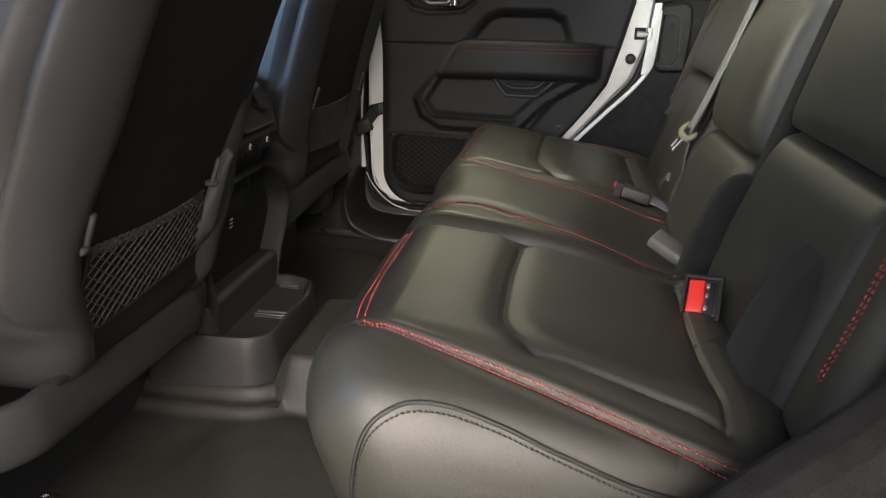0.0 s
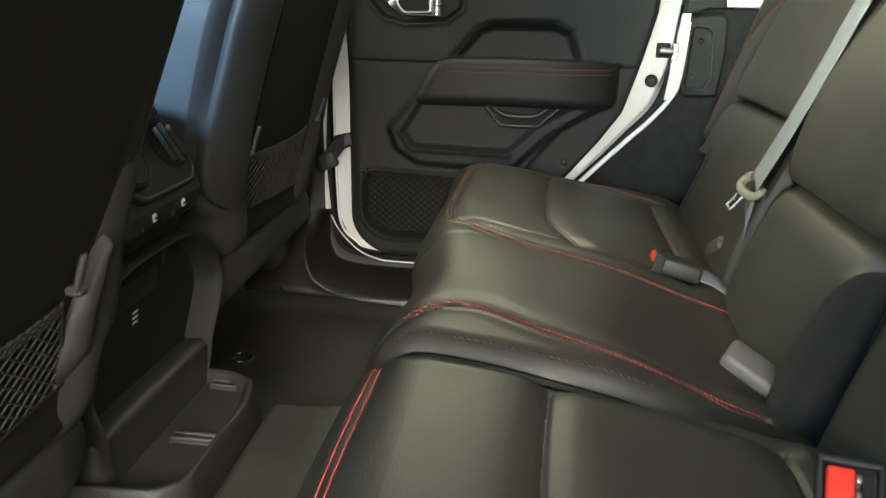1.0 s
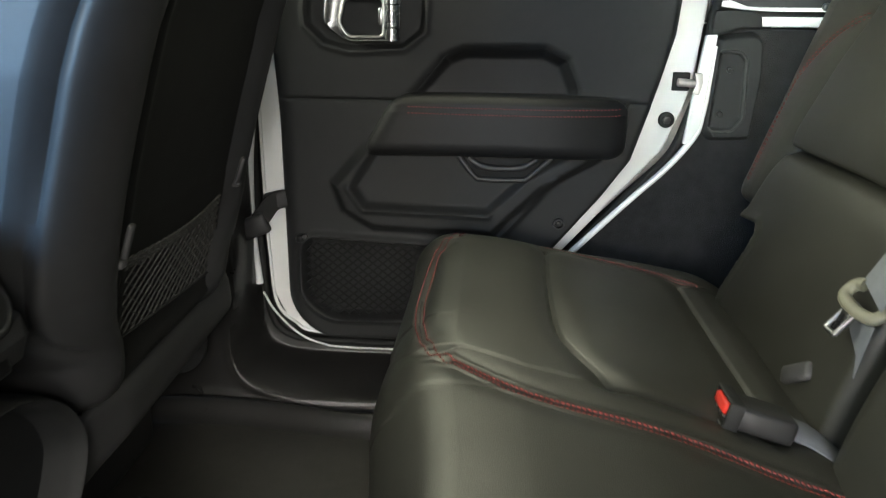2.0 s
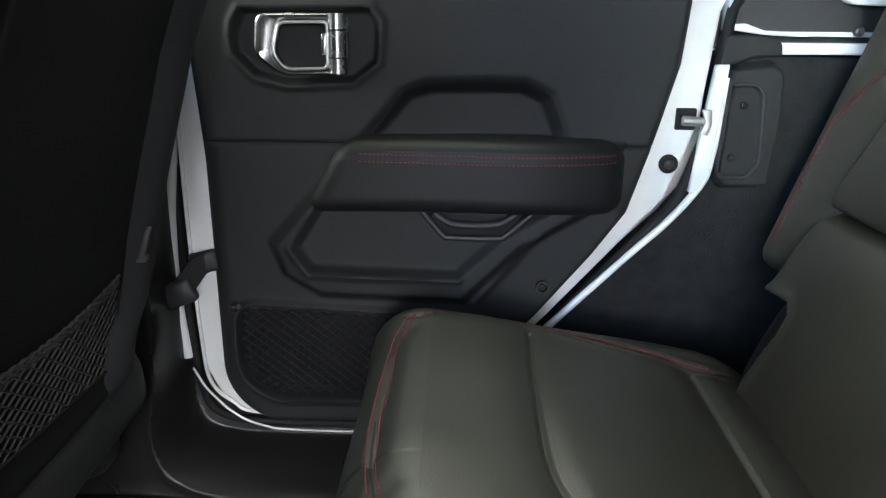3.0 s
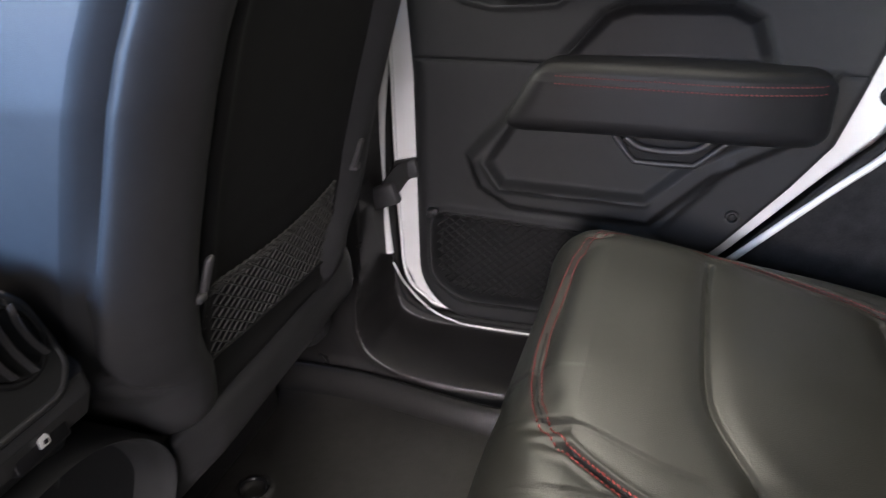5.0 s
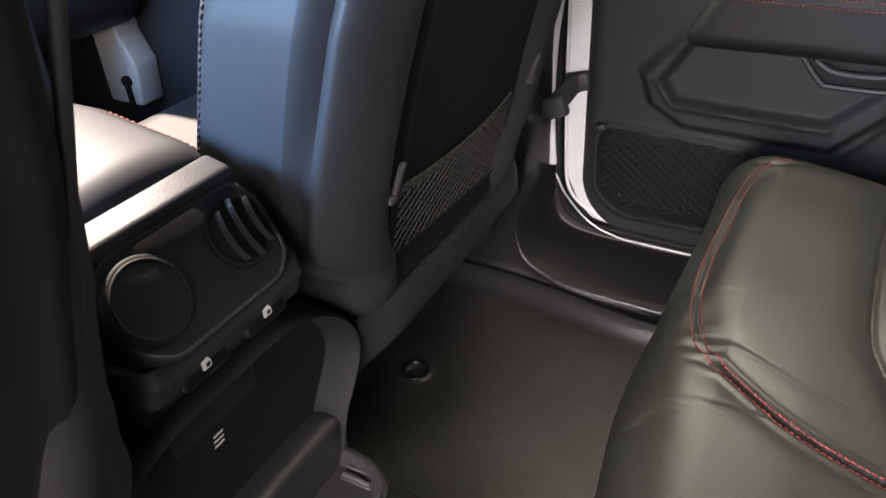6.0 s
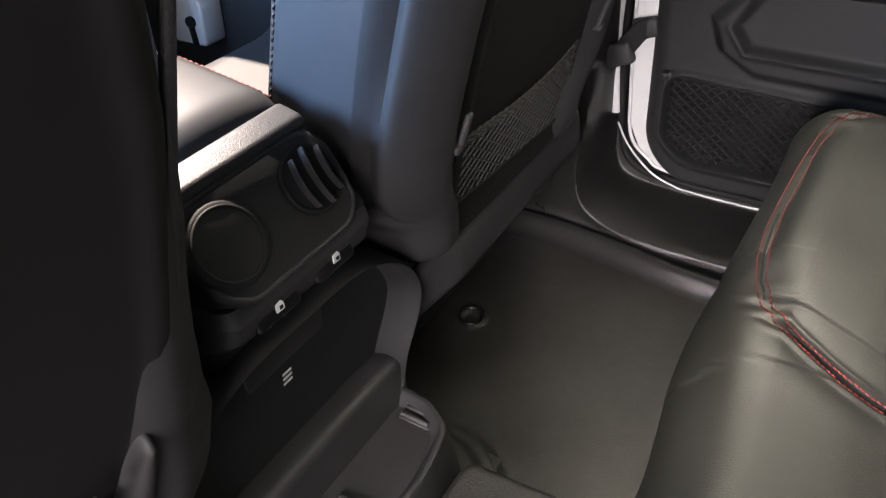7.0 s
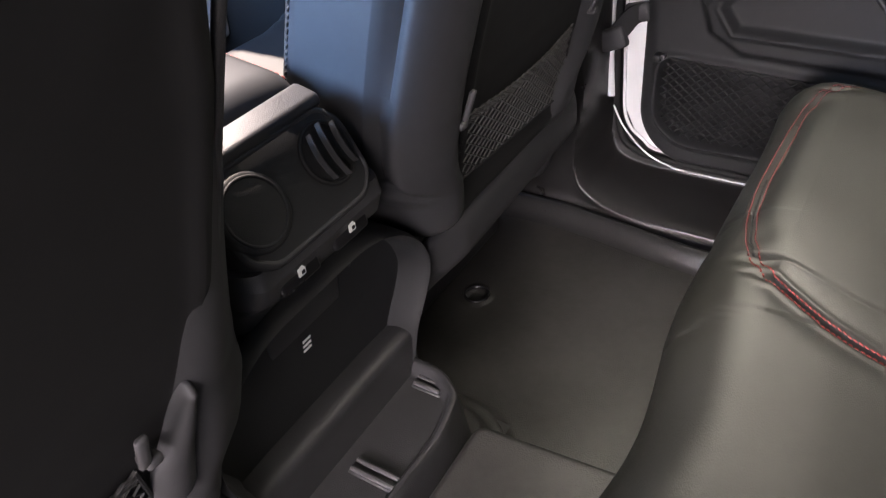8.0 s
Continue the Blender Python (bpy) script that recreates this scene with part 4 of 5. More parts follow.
soft("seat_base", (-0.10, 0.94, 0.035), (0.40, 1.75, 0.15), 0.02, (6, 6, 6), CARPET, far_seat, "black carpeted base")


# ---- belts and buckles ----
belt = thing("seat_belt", (0.24, 1.31, 0.41), "grey shoulder belt with steel tongue hanging before the middle seat", "seat belt")
web_path = curve([(0.262, 1.322, 0.478), (0.291, 1.294, 0.570), (0.336, 1.252, 0.73), (0.392, 1.21, 0.93)], 10)
part("webbing", ribbon(web_path, (0.12, 1.0, 0.25), 0.050, 0.0016), WEBBING, belt)
# Second fold of the grey belt, its shade put into a black colour.
part("folded_webbing", ribbon(curve([(0.272, 1.312, 0.470), (0.300, 1.280, 0.570), (0.346, 1.238, 0.73), (0.402, 1.196, 0.93)], 10), (0.12, 1.0, 0.25), 0.050, 0.0016), SEAL, belt, "folded grey webbing, its shade put into black")
belt_turn = Euler((radians(10), radians(22), radians(15))).to_matrix().to_4x4()
guide_m = Matrix.Translation((0.258, 1.328, 0.466)) @ belt_turn
guide_pts = [guide_m @ (Vector(p) * 0.74) for p in ((0.006, -0.030, 0.014), (0.0, -0.032, 0.004), (-0.004, -0.026, -0.005), (-0.005, 0.0, -0.009), (-0.004, 0.024, -0.005), (0.0, 0.031, 0.004), (0.004, 0.028, 0.016), (0.004, 0.018, 0.020))]
guide = part("guide", tube(curve(guide_pts, 6), 0.0064, 10, flat=0.8), BEIGE_PLASTIC, belt, "beige plastic belt guide")
for dy in (-0.010, 0.008):
    part("tongue_bar", tube([guide_m @ Vector(p) for p in ((-0.004, 0.003 + dy * 0.75, -0.010), (-0.009, 0.004 + dy * 0.75, -0.034))], 0.0028, 8), DARK_STEEL, belt, "bright steel tongue")
part("tongue_bar", tube([guide_m @ Vector(p) for p in ((-0.009, -0.0035, -0.034), (-0.009, 0.010, -0.034))], 0.0028, 8), DARK_STEEL, belt, "bright steel tongue")
part("tongue_plate", brick(guide_m @ Vector((-0.006, 0.0035, -0.022)), (0.0025, 0.012, 0.022), belt_turn, 0.0008), PLASTIC_GLOSS, belt, "dark inner plate")
part("loose_webbing", ribbon(curve([(0.262, 1.326, 0.458), (0.258, 1.334, 0.41), (0.258, 1.342, 0.37), (0.268, 1.35, 0.31)], 8), (0.1, 1.0, 0.0), 0.046, 0.0016), WEBBING, belt)


def buckle(center, out, long_way, label, button=True, size=(0.062, 0.040, 0.022), shell=PLASTIC, stalk=()):
    """A belt buckle at center; its mouth faces out, its long edge runs along long_way. size: depth, long edge, short edge."""
    th = thing("belt_buckle", center, label, "belt buckle", "belt buckles")
    a = Vector(out).normalized()
    b = (Vector(long_way) - a * a.dot(Vector(long_way))).normalized()
    h = a.cross(b)
    turn = Matrix((a, b, h)).transposed().to_4x4()
    c = Vector(center)
    L, W, H = size
    at = lambda u, v, w: c + turn @ Vector((L / 2 + u, v, w))
    part("housing", brick(c, (L, W, H), turn, 0.005), shell, th)
    if button:
        for v0, w0, sv, sw in ((0, H * 0.52, W * 1.14, H * 0.12), (0, -H * 0.52, W * 1.14, H * 0.12), (W * 0.52, 0, W * 0.11, H * 1.14), (-W * 0.52, 0, W * 0.11, H * 1.14)):
            part("rim", brick(at(-0.003, v0, w0), (0.014, sv, sw), turn, 0.0018), PLASTIC_SOFT, th)
        part("button", brick(at(0.001, 0, H * 0.17), (0.010, W * 0.84, H * 0.50), turn, 0.003), RED_PLASTIC, th, "red release button")
        part("slot", brick(at(0.0008, 0, -H * 0.27), (0.003, W * 0.80, H * 0.20), turn, 0.0008), SEAL, th)
        for e in (-0.25, 0.05, 0.3):
            part("steel_edge", brick(at(0.001, W * e, -H * 0.14), (0.005, W * 0.12, H * 0.10), turn, 0.0008), STEEL, th)
    if stalk:
        part("stalk", ribbon(curve(stalk, 8), (0, 1, 0.3), 0.030, 0.003), WEBBING, th)
    return th


buckle((0.216, 0.826, 0.343), (-0.25, -0.62, 0.74), (0.18, 0.72, 0.66), "black belt buckle, red button, standing up from the seat gap", True, (0.048, 0.051, 0.038), PLASTIC, [(0.228, 0.848, 0.332), (0.248, 0.88, 0.322), (0.262, 0.92, 0.31)])
buckle((0.205, 1.043, 0.345), (-0.81, 0.38, 0.45), (0.50, 0.86, 0.18), "grey plastic belt buckle lying on the seat", False, (0.058, 0.037, 0.018), BUCKLE_GREY, [(0.224, 1.034, 0.336), (0.240, 1.022, 0.332), (0.262, 1.00, 0.312)])
buckle((0.175, 1.312, 0.357), (-0.96, 0.10, 0.25), (0.0, -1.0, 0.10), "black belt buckle with red button lying on the seat", True, (0.062, 0.045, 0.024), PLASTIC, [(0.198, 1.309, 0.351), (0.224, 1.302, 0.343), (0.255, 1.292, 0.322)])
part("anchor_tab", brick((0.240, 1.388, 0.366), (0.012, 0.050, 0.020), Euler((radians(-35), radians(16), 0)).to_matrix().to_4x4(), 0.005), GREY_PLASTIC, far_seat, "grey plastic anchor tab")
anchor = thing("belt_anchor", (0.25, 0.60, 0.33), "black belt anchor with a bright steel edge in the seat gap", "belt anchor")
part("anchor_block", brick((0.262, 0.610, 0.338), (0.018, 0.030, 0.050), Euler((0, radians(16), radians(-30))).to_matrix().to_4x4(), 0.003), PLASTIC_GLOSS, anchor)
part("anchor_plate", brick((0.250, 0.598, 0.330), (0.002, 0.010, 0.050), Euler((radians(20), radians(16), radians(-30))).to_matrix().to_4x4(), 0.0006), STEEL, anchor, "bright steel plate")
part("anchor_web", ribbon(curve([(0.205, 0.72, 0.350), (0.225, 0.69, 0.346), (0.245, 0.64, 0.340), (0.262, 0.60, 0.32)], 8), (1, 0.4, 0.1), 0.046, 0.0016), SEAL, anchor)


# ---- front seats ----
def seat_line(z):
    """Where the rear edge of a front seat's back stands at a height."""
    return np.interp(z, [0.20, 0.28, 0.36, 0.46, 0.50, 0.62, 0.70, 0.95, 1.10], [-0.455, -0.445, -0.435, -0.412, -0.396, -0.345, -0.310, -0.200, -0.150])


def half_width(z):
    return np.interp(z, [0.24, 0.30, 0.345, 0.38, 0.42, 0.50, 0.62, 0.70, 0.80, 0.95, 1.05], [0.185, 0.195, 0.208, 0.238, 0.252, 0.255, 0.252, 0.240, 0.215, 0.185, 0.17])


def front_seat(y0, up, label):
    st = thing("front_seat", (-0.75, y0, 0.06), label, "car seat", "front seats")

    def line(z):
        return seat_line(z - up) - up * 0.48 * np.clip((z - 0.50) / 0.20, 0, 1)

    door_side = 1 if y0 > MID else -1

    def inward(z):
        """The upper part of the hard back sits nearer the car's middle."""
        return (0.024 if door_side < 0 else 0.006) * np.clip((z - up - 0.44) / 0.12, 0, 1)

    def bend(p, nrm):
        x, y, z = p[:, 0].copy(), p[:, 1].copy(), p[:, 2].copy()
        k = half_width(z - up) / 0.255
        y = y0 + (y - y0) * k
        mid = step(0.150 * k - np.abs(y - y0 + door_side * inward(z)), 0.045)
        x = x - np.where(x > -0.08, mid * 0.040 * step(z - up - 0.290, 0.03), 0)
        far = 0.058 if door_side < 0 else 0.0
        bow = np.where(y > y0, far, 0) * (0.14 + 0.72 * step(z - up - 0.48, 0.13))
        x = x - (0.022 + 0.010 * step(z - up - 0.48, 0.13) + bow) * np.clip((np.abs(y - y0) / k - 0.168) / 0.087, 0, 1) ** 1.6 * np.clip((x + 0.19) / 0.15, 0, 1)
        d = x + 0.054 - 0.050 * np.clip((up + 0.415 - z) / 0.065, 0, 1) ** 2
        y = y - np.sign(nrm[:, 1]) * np.clip(np.abs(nrm[:, 1]) * 2, 0, 1) * (0.013 * np.exp(-(d / 0.008) ** 2) - 0.003 * np.exp(-((d - 0.020) / 0.012) ** 2)) * step(z - up - 0.355, 0.03)
        return np.stack([x + line(z), y, z], 1)

    back = soft("backrest", (-0.190, y0 - 0.255, 0.275 + up), (0.0, y0 + 0.255, 1.00), (0.042, 0.045, 0.05), (60, 90, 120), LEATHER_FRONT, st, "dark leather backrest with padded bolsters", bend)

    def panel_fn(u, w):
        z = 0.282 + up + u * 0.618
        hw = np.interp(z - up, [0.282, 0.31, 0.36, 0.46, 0.52, 0.70, 0.93], [0.180, 0.184, 0.180, 0.178, 0.180, 0.176, 0.14])
        y = y0 + (w * 2 - 1) * hw - door_side * inward(z)
        y = y + np.where(door_side * (w - 0.5) < 0, (1 - 2 * w) * 0.032 * (door_side > 0), 0)
        edge = np.minimum((1 - np.abs(w * 2 - 1)) * hw, np.minimum(z - up - 0.282, 0.90 + up - z))
        x = -0.020 - 0.012 * np.exp(-edge / 0.006) + 0.004 * np.exp(-((edge - 0.016) / 0.010) ** 2)
        return x + line(z), y, z

    v, q = sheet(panel_fn, np.linspace(0, 1, 90), np.linspace(0, 1, 80), (-0.02, 0, 0))
    link("back_panel", v, q, SEAL, st, "black back panel")

    def sag(y, z):
        k = min(max((y - (y0 - 0.15)) / 0.30, 0), 1)
        return (float(line(z)) - 0.020 + 0.010 * math.sin(math.pi * k) * (z - up - 0.32) / 0.11, y, z)

    def low(y):
        """The net's lower hem climbs towards the car's middle."""
        return up + 0.334 - 0.010 * door_side * (y - y0) / 0.14

    def reach(z):
        """How far the net goes sideways at a height."""
        return 0.136 + 0.016 * min(max((up + 0.43 - z) / 0.10, 0), 1)

    # the driver's net ends at a padded wing
    trimmed = 0.022 if door_side < 0 else 0.0

    def top(y):
        k = min(max((y - (y0 - 0.15)) / 0.30, 0), 1)
        return up + 0.431 - 0.004 * math.sin(math.pi * k)

    net = part("pocket_net", net_cells(y0 - 0.152, y0 + 0.152, up + 0.322, up + 0.431, 0.0195, 0.0135, sag, 0.0013, lambda y, z: low(y) < z < top(y) and -reach(z) < y - y0 < reach(z) - trimmed), MESH_CORD, st, "black knitted pocket net")
    for dz in (0.0, -0.004, -0.008):
        part("net_hem", tube([sag(y, top(y) + dz + 0.0012 * math.sin(y * 500 + dz * 900)) for y in np.linspace(y0 - 0.137, y0 + 0.137 - trimmed, 90)], 0.0019, 6), MESH_CORD, net)
    part("net_hem", tube([sag(y, low(y)) for y in np.linspace(y0 - 0.152, y0 + 0.152 - trimmed, 40)], 0.0024, 6), NET_DARK, net)
    tr = tree_of(back)
    for sg in (-1, 1):
        part("net_hem", tube([sag(y0 + sg * reach(z) - (trimmed if sg > 0 else 0), z) for z in np.linspace(low(y0 + sg * 0.152), up + 0.430, 12)], 0.0022, 6), NET_DARK, net)
        yy = y0 + sg * 0.165 - (0.044 if door_side < 0 and sg > 0 else 0)
        hx = float(line(up + 0.44)) - 0.012
        lean = Matrix.Rotation(radians(20), 4, "Y")
        hook = part("hook", brick((hx + 0.012, yy - sg * 0.003, up + 0.459), (0.006, 0.010, 0.040), lean, 0.003), GREY_PLASTIC, st, "grey plastic coat hook")
        part("hook_base", brick((hx + 0.002, yy + sg * 0.003, up + 0.440), (0.016, 0.014, 0.009), None, 0.003), GREY_PLASTIC, hook)
        part("hook_pin", disc((hx - 0.022, y0 + sg * 0.148, low(y0 + sg * 0.150) + 0.008), (1, 0, 0), 0.004, 0.012, 0.0015, 12), GREY_PLASTIC, hook)
        rail_pts = [(float(line(z)) - 0.026, y0 - door_side * float(inward(z)) + sg * (0.178 - 0.02 * max(0, z - up - 0.52)), z) for z in np.linspace(up + 0.44, 0.88, 30)]
        if door_side < 0:
            part("panel_rail", tube(rail_pts, 0.0035, 8), PLASTIC, st)
            part("rail_rivet", disc((float(line(0.453)) - 0.016, y0 + sg * 0.192, 0.453), (1, 0, 0), 0.0035, 0.010, 0.001, 14), GREY_PLASTIC, st)
        if (y0 - MID) * sg > 0:
            soft("recliner_cover", (-0.68, y0 + sg * 0.225 - 0.020, 0.16), (-0.515, y0 + sg * 0.235 + 0.020, 0.34), (0.05, 0.018, 0.05), (8, 4, 8), PLASTIC, st)
        path = [(float(line(z)) - 0.166, y0 + sg * 0.5, z) for z in np.linspace(0.42, 0.95, 60)]
        sew("side_stitching", stitches(path, tr, (0, -sg, 0), 0, pitch=0.0075, long=0.0055, r=0.0013), BLACK_THREAD, back, "black thread")
    side = 1 if y0 < MID else -1

    def wing_fn(u, w):
        z = 0.345 + 0.139 * u
        a = np.interp(z, [0.345, 0.38, 0.41, 0.442, 0.484], [0.112, 0.117, 0.125, 0.143, 0.163])
        b = np.interp(z, [0.345, 0.38, 0.42, 0.45, 0.484], [0.157, 0.162, 0.166, 0.171, 0.170])
        bulge = np.sqrt(np.clip(1 - (2 * w - 1) ** 2, 0, 1)) * np.clip((1 - u) / 0.10, 0, 1) ** 0.5 * np.clip(0.35 + u / 0.3, 0, 1)
        return line(z) - 0.026 + 0.024 * bulge, y0 + a + (b - a) * w, z

    if door_side < 0:
        v, q = sheet(wing_fn, np.linspace(0, 1, 50), np.linspace(0, 1, 24))
        link("side_wing", v, q, LEATHER_FRONT, st, "padded leather wing beside the net")

    def flap_shape(p, nrm):
        x, y, z = p[:, 0].copy(), p[:, 1].copy(), p[:, 2].copy()
        a = side * (y - y0)
        k = np.clip((a - 0.115) / 0.070, 0, 1) ** 1.5
        out = np.clip((-a - 0.20) / 0.06, 0, 1)
        mid = up + 0.256
        low = np.clip((mid + 0.030 - z) / 0.06, 0, 1)
        z = z - k * (0.010 + 0.050 * low) + 0.006 * np.clip(-a / 0.2, -1, 1)
        return np.stack([x + line(np.maximum(z, up + 0.20)) - 0.013 - k * (0.008 + 0.042 * low) - 0.030 * out ** 2 + 0.006 * np.clip((mid - z) / 0.03, -1, 1), y, z], 1)

    soft("lower_flap", (-0.030, y0 - (0.275 if side > 0 else 0.184), up + 0.222), (0.0, y0 + (0.184 if side > 0 else 0.275), up + 0.290), (0.015, 0.014, 0.026), (5, 80, 10), LEATHER_FRONT, st, "padded leather lower edge", flap_shape)

    def seat_shape(p, nrm):
        x, y, z = p[:, 0].copy(), p[:, 1].copy(), p[:, 2].copy()
        d = np.abs(np.abs(y - y0) - 0.165)
        z = z - (nrm[:, 2] > 0.3) * (0.012 * np.exp(-(d / 0.006) ** 2) + 0.02 * step(0.16 - np.abs(y - y0), 0.05)) 
        return np.stack([x, y, z], 1)

    soft("seat_cushion", (-1.02, y0 - 0.255, 0.22 + up), (-0.60, y0 + 0.255, 0.385 + up), (0.07, 0.05, 0.06), (50, 60, 6), LEATHER_FRONT, st, "dark leather seat cushion", seat_shape)
    soft("seat_frame", (-1.08, y0 - 0.21, 0.045), (-0.60, y0 + 0.21, 0.27), 0.02, (4, 4, 4), PLASTIC, st)
    soft("headrest", (-0.30, y0 - 0.12, 1.03), (-0.19, y0 + 0.12, 1.20), 0.05, (8, 12, 12), LEATHER_FRONT, st, "dark leather headrest")
    for sg in (-1, 1):
        part("headrest_post", tube([(-0.26, y0 + sg * 0.06, 0.97), (-0.25, y0 + sg * 0.06, 1.06)], 0.007, 10), STEEL, st)
    return st


front_seat(0.780, 0.0, "driver's dark leather front seat with a net pocket behind")
front_seat(1.490, 0.045, "dark leather passenger seat with a net pocket and stitched side")


# ---- centre console ----
con = thing("center_console", (-0.50, MID, 0.15), "black plastic centre console with round air vent and padded lid", "center console")
PROFILE = [(-0.545, 0.10), (-0.535, 0.20), (-0.522, 0.30), (-0.505, 0.375), (-0.478, 0.425), (-0.458, 0.440), (-0.450, 0.462), (-0.454, 0.478)]


def console_fn(u, w):
    z = np.interp(u, np.linspace(0, 1, len(PROFILE)), [b for a, b in PROFILE])
    x = np.interp(u, np.linspace(0, 1, len(PROFILE)), [a for a, b in PROFILE])
    y = MID + (w * 2 - 1) * 0.097
    edge = (1 - np.abs(w * 2 - 1)) * 0.097
    x = x - 0.03 * np.clip(1 - edge / 0.02, 0, 1) ** 2
    hole = inside_dist(y, z, rounded([(MID - 0.075, 0.20), (MID + 0.075, 0.20), (MID + 0.075, 0.405), (MID - 0.075, 0.405)], 0.03))
    x = x - 0.014 * step(hole - 0.004, 0.006)
    return x, y, z


v, q = sheet(console_fn, np.linspace(0, 1, 120), np.linspace(0, 1, 90), (-0.25, 0, 0))
link("console_body", v, q, PLASTIC, con)
# slanted rear module with vent and round cap
TILT_M = Matrix.Translation((-0.452, MID, 0.478)) @ Matrix.Rotation(radians(-32), 4, "Y")
octo = rounded([(-0.088, 0.012), (-0.066, -0.006), (0.056, -0.006), (0.076, 0.012), (0.078, 0.066), (0.062, 0.088), (-0.074, 0.088), (-0.090, 0.066)], 0.010)
module = plate(octo, -0.05, 0.006, 0.004, "x")
bmesh.ops.transform(module, matrix=TILT_M, verts=module.verts)
module = part("vent_module", module, PLASTIC_SOFT, con, "slanted octagonal vent module")
rim = tube([TILT_M @ Vector((0.004, a * 0.94, 0.041 + (b - 0.041) * 0.92)) for a, b in octo], 0.003, 8, True)
part("module_bead", rim, PLASTIC, module)
for cy, nm in ((0.041, "air_vent"), (-0.056, "round_cap")):
    circ = [TILT_M @ Vector((0.007, cy + 0.028 * math.cos(a), 0.047 + 0.028 * math.sin(a))) for a in np.linspace(0, 2 * math.pi, 40, False)]
    if nm == "air_vent":
        bm = disc((0, 0, 0), (1, 0, 0), 0.0285, 0.006, 0.001, 40)
        bmesh.ops.transform(bm, matrix=TILT_M @ Matrix.Translation((0.0045, cy, 0.047)), verts=bm.verts)
        vent = part(nm, bm, SEAL, con, "round black air vent")
        part("vent_ring", tube(circ, 0.0024, 8, True), SEAL, vent)
        for k in (-0.014, 0.001, 0.016):
            h = math.sqrt(0.026 ** 2 - k * k)
            slat = [TILT_M @ Vector((0.011 + 0.004 * math.cos(e * 1.4), cy + k - 0.006 * (1 - e * e) + 0.003, 0.047 + e * h)) for e in np.linspace(-1, 1, 14)]
            part("slat", ribbon(slat, TILT_M.to_3x3() @ Vector((1, 0.25, 0)), 0.0060, 0.0014), PLASTIC, vent)
    else:
        bm = disc((0, 0, 0), (1, 0, 0), 0.0345, 0.016, 0.004, 48)
        bmesh.ops.transform(bm, matrix=TILT_M @ Matrix.Translation((0.004, cy, 0.044)), verts=bm.verts)
        cap = part(nm, bm, PLASTIC_SOFT, con, "round closed vent cap")
        ring_pts = [TILT_M @ Vector((0.0118, cy + 0.029 * math.cos(a), 0.044 + 0.029 * math.sin(a))) for a in np.linspace(0, 2 * math.pi, 40, False)]
        part("cap_ring", tube(ring_pts, 0.0016, 8, True), PLASTIC_SOFT, cap)
# window switches and outlets
for yy in (1.097, 1.168):
    sw = part("window_switch", brick((-0.461, yy, 0.448), (0.016, 0.050, 0.022), Matrix.Rotation(radians(-10), 4, "Y"), 0.004), PLASTIC_GLOSS, con, "black window switch with a white window sign")
    icon = plate(rounded([(yy - 0.0045, 0.4475), (yy + 0.0045, 0.4475), (yy + 0.0045, 0.4535), (yy + 0.0015, 0.458), (yy - 0.0045, 0.456)], 0.001), -0.4525, -0.4515, 0.0, "x")
    icon = part("window_sign", icon, MARK_WHITE, sw)
    part("sign_gap", brick((-0.4512, yy + 0.001, 0.4510), (0.0006, 0.0035, 0.0035), None, 0.0), PLASTIC_GLOSS, sw)
RIM = [(MID, 0.402), (1.205, 0.400), (1.252, 0.384), (1.290, 0.352), (1.308, 0.312), (1.302, 0.272), (1.280, 0.222), (1.255, 0.155), (MID, 0.150)]
RIM = curve([(0, y, z) for y, z in RIM], 8)
RIM = [(p.y, p.z) for p in RIM] + [(2 * MID - p.y, p.z) for p in reversed(RIM[1:-1])]


def shield():
    """A closed body with a rounded raised rim and a recessed face, grown inwards from its outline."""
    rows = [(-0.17, 0.995), (-0.030, 1.0), (-0.012, 0.995), (-0.003, 0.984), (0.0, 0.970), (-0.003, 0.954), (-0.014, 0.938), (-0.030, 0.926), (-0.039, 0.900), (-0.041, 0.60), (-0.041, 0.30)]
    verts, n = [], len(RIM)
    for dx, k in rows:
        for y, z in RIM:
            zz = 0.285 + (z - 0.285) * k
            verts.append((-0.470 + dx - 0.12 * max(0, 0.30 - zz), MID + (y - MID) * k, zz))
    faces = [(r * n + i, r * n + (i + 1) % n, (r + 1) * n + (i + 1) % n, (r + 1) * n + i) for r in range(len(rows) - 1) for i in range(n)]
    faces.append(tuple(range((len(rows) - 1) * n, len(rows) * n)))
    return verts, faces


v, q = shield()
link("lower_body", v, q, PLASTIC_SOFT, con, "wide rounded lower body with a raised rim")
outlet = part("outlet_door", brick((-0.514, MID, 0.335), (0.008, 0.110, 0.050), Matrix.Rotation(radians(8), 4, "Y"), 0.003), PLASTIC, con, "flush outlet door")
for k in range(3):
    part("printed_bar", brick((-0.5085 - 0.001 * k, 1.128, 0.318 - 0.007 * k), (0.0006, 0.012, 0.0032), Matrix.Rotation(radians(8), 4, "Y"), 0.0), MARK_WHITE, outlet)
for yy, zz in ((1.121, 0.369), (1.148, 0.371)):
    part("printed_bar", brick((-0.5110, yy, zz), (0.0012, 0.007, 0.004), None, 0.0), MARK_WHITE, con)
part("outlet_door", brick((-0.522, MID, 0.262), (0.008, 0.110, 0.060), Matrix.Rotation(radians(6), 4, "Y"), 0.003), PLASTIC, con, "flush outlet door")
# lid and its rear lip
lip = plate(rounded([(-0.526, 0.542), (-0.500, 0.546), (-0.491, 0.554), (-0.494, 0.563), (-0.518, 0.569), (-0.527, 0.562)], 0.004), MID - 0.088, MID + 0.068, 0.006)
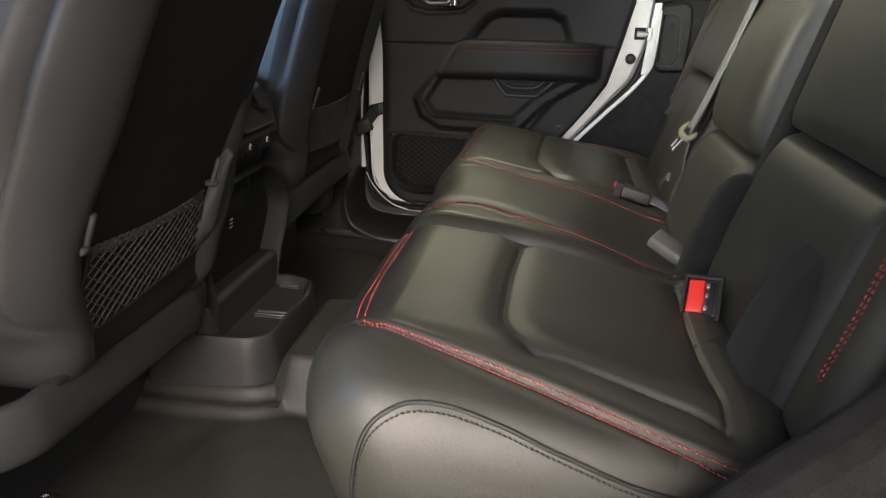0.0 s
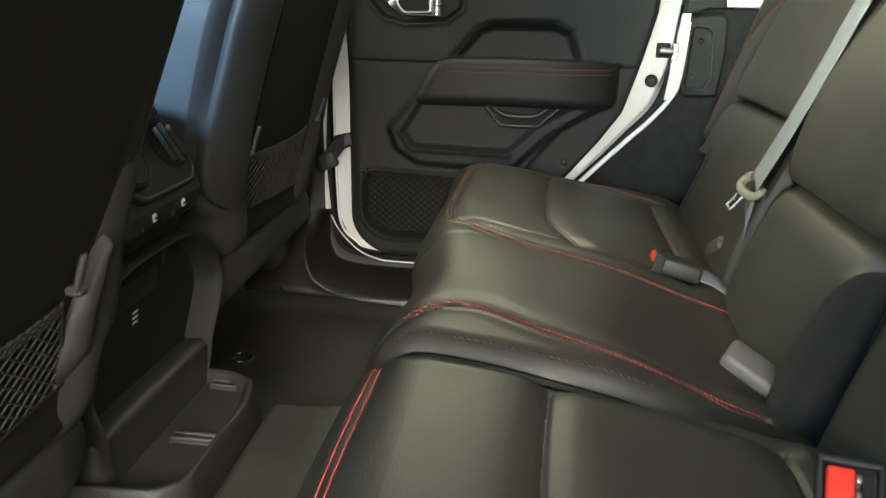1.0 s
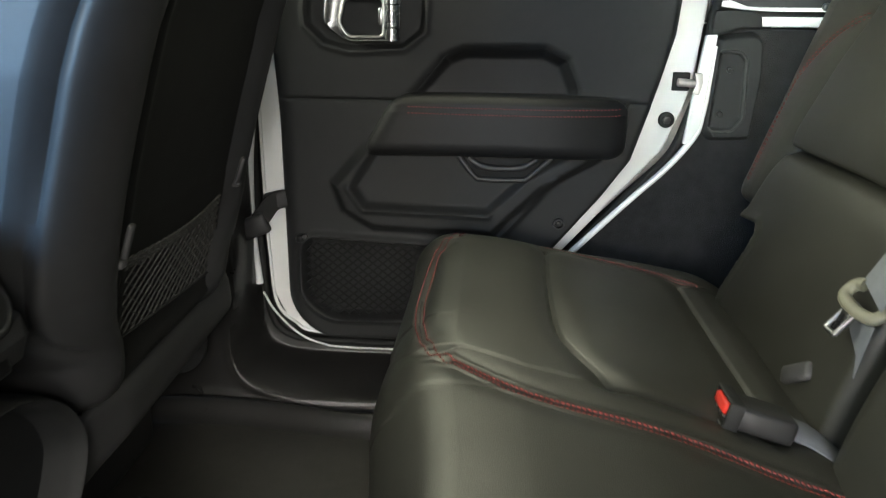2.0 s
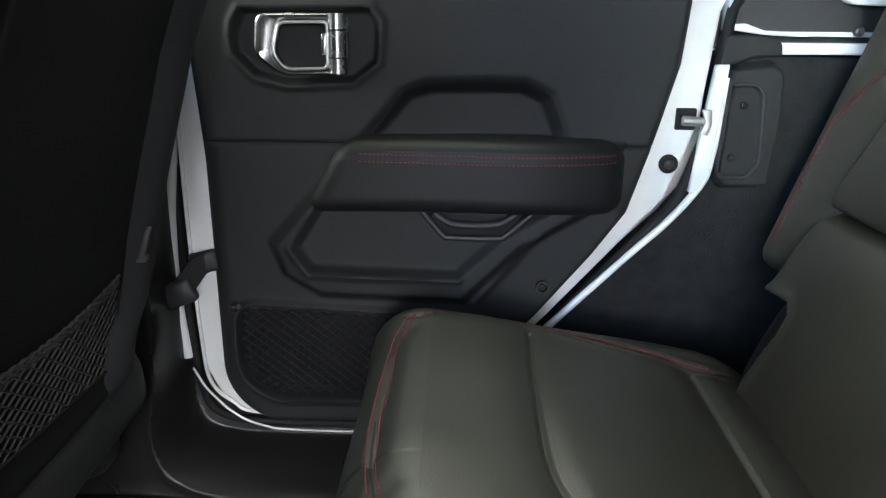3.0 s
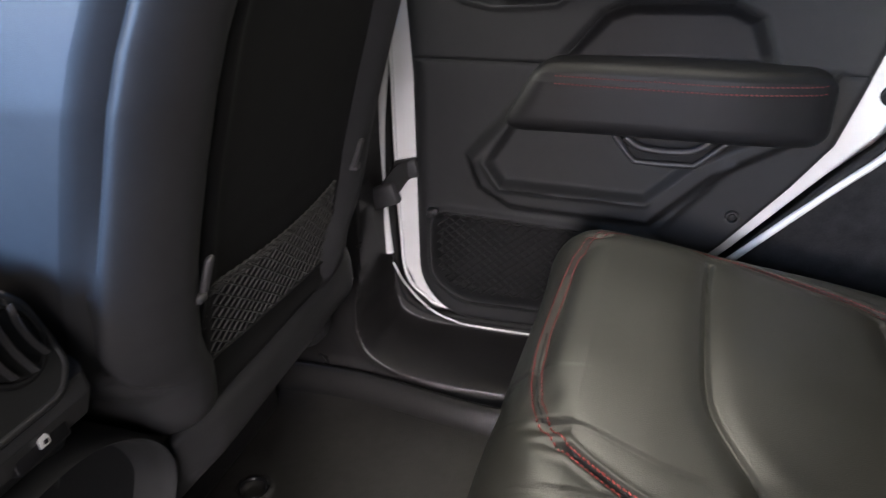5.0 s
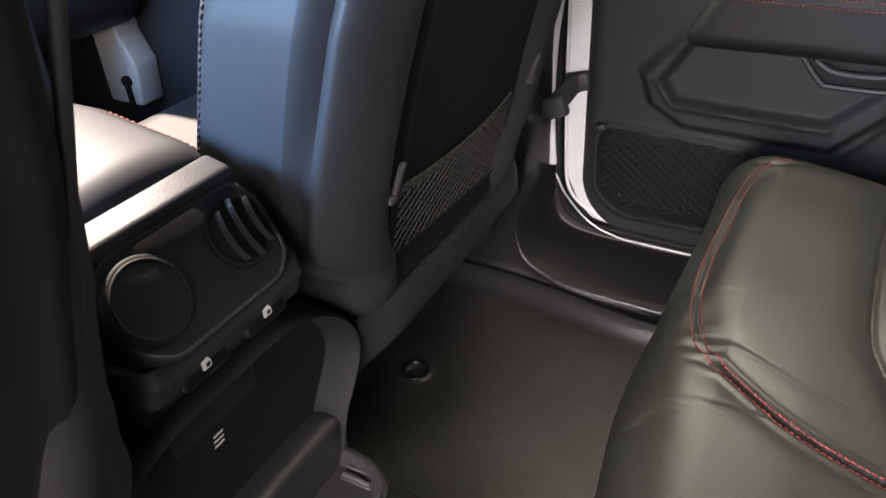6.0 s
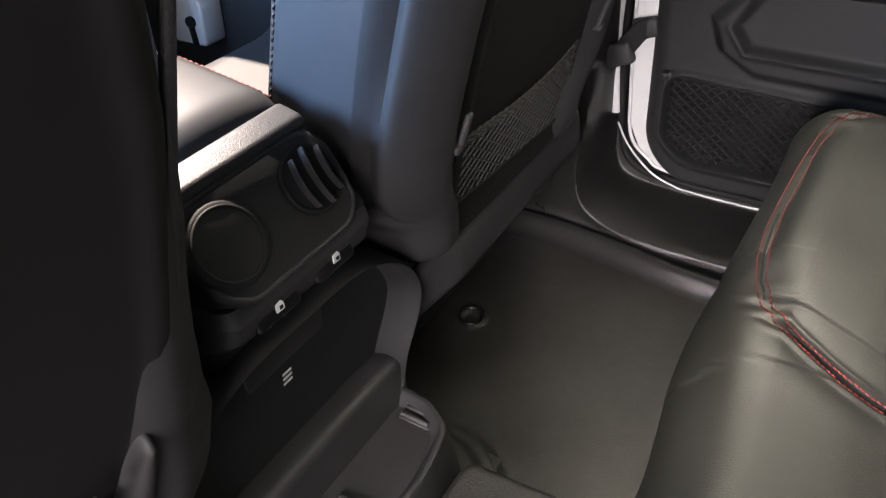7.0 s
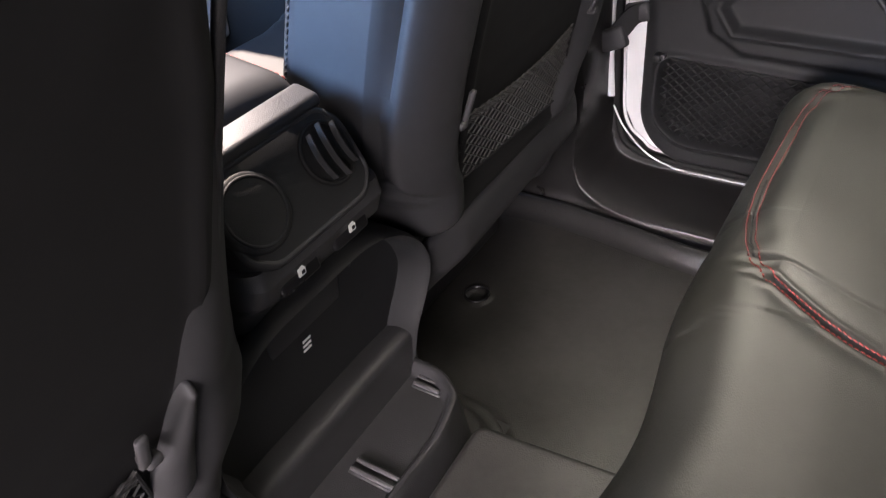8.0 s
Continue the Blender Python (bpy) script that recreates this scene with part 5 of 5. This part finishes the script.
part("lid_lip", lip, PLASTIC, con, "grained plastic rear lip")


def lid_shape(p, nrm):
    x, y, z = p[:, 0].copy(), p[:, 1].copy(), p[:, 2].copy()
    z = z + 0.018 * np.clip((-0.53 - x) / 0.12, 0, 1) - 0.010 * ((y - MID) / 0.08) ** 2 * (nrm[:, 2] > 0)
    return np.stack([x, y, z], 1)


lid = soft("lid", (-0.90, MID - 0.088, 0.51), (-0.528, MID + 0.088, 0.578), (0.03, 0.022, 0.022), (40, 30, 6), LEATHER_FRONT, con, "padded leather lid with red stitching", lid_shape)
lt = tree_of(lid)
for sg in (-1, 1):
    sew("stitching", stitches([(x, MID + sg * 0.082, 0.6) for x in np.linspace(-0.545, -0.86, 40)], lt, DOWN, 0, pitch=0.007, long=0.0055, r=0.001), RED_THREAD, lid, "red thread")
soft("console_side", (-1.30, MID - 0.095, 0.06), (-0.53, MID + 0.095, 0.52), (0.02, 0.02, 0.02), (6, 6, 6), PLASTIC, con)

# ---- tray at the console's foot ----
tray = thing("console_tray", (-0.47, 1.135, 0.06), "black moulded plastic tray at the foot of the console", "tray")


def tray_fn(u, w):
    d = inside_dist(u, w, rounded(TRAY, 0.02))
    z = 0.070 + 0.100 * step(d - 0.004, 0.009)
    z = z - 0.018 * step(d - 0.024, 0.006)
    return u, w, z


v, q = sheet(tray_fn, np.linspace(-0.60, -0.372, 120), np.linspace(0.950, 1.300, 150))
link("tray_shell", v, q, PLASTIC, tray)
soft("tray_step", (-0.66, 0.990, 0.08), (-0.487, 1.285, 0.218), (0.016, 0.020, 0.012), (6, 20, 8), PLASTIC, tray, "raised rear step of the tray")
for (xa, xb), yy in (((-0.477, -0.435), 1.250), ((-0.470, -0.407), 1.112)):
    slot = part("raised_slot", brick(((xa + xb) / 2, yy, 0.150), (xb - xa, 0.022, 0.010), None, 0.003), PLASTIC, tray)
    # Highlight along the rib tops is put into their paler grey.
    part("slot_rib", brick(((xa + xb) / 2, yy - 0.006, 0.1565), (xb - xa - 0.004, 0.006, 0.005), None, 0.002), GREY_PLASTIC, slot)
    part("slot_rib", brick(((xa + xb) / 2, yy + 0.006, 0.1565), (xb - xa - 0.004, 0.006, 0.005), None, 0.002), GREY_PLASTIC, slot)

# ---- front part of the far side ----
wall("front_trim_north", [(-1.58, 0.03), (-0.66, 0.03), (-0.66, 0.76), (-1.58, 0.76)], 1.86, 1.93, PLASTIC, "passenger-side front door with black trim", category="car door")
apil = part("pillar_a_north", plate(rounded([(-1.47, 0.25), (-1.37, 0.25), (-1.36, 0.34), (-1.39, 0.40), (-1.40, 0.80), (-1.47, 0.80)], 0.01), 1.80, 1.86, 0.006), PAINT, None)
tagged(apil, "white painted front pillar with a black knob", "pillar", kind="structure")
part("knob", disc((-1.395, 1.795, 0.305), (0, -1, 0), 0.012, 0.014, 0.004, 20), SEAL, apil, "black round knob")
part("knob_stem", brick((-1.397, 1.796, 0.275), (0.010, 0.012, 0.045), None, 0.003), SEAL, apil)
dash = soft("dashboard", (-1.60, 0.42, 0.42), (-1.32, 1.85, 0.86), (0.08, 0.03, 0.08), (8, 30, 8), PLASTIC, None)
tagged(dash, "black plastic dashboard", "dashboard", kind="structure")
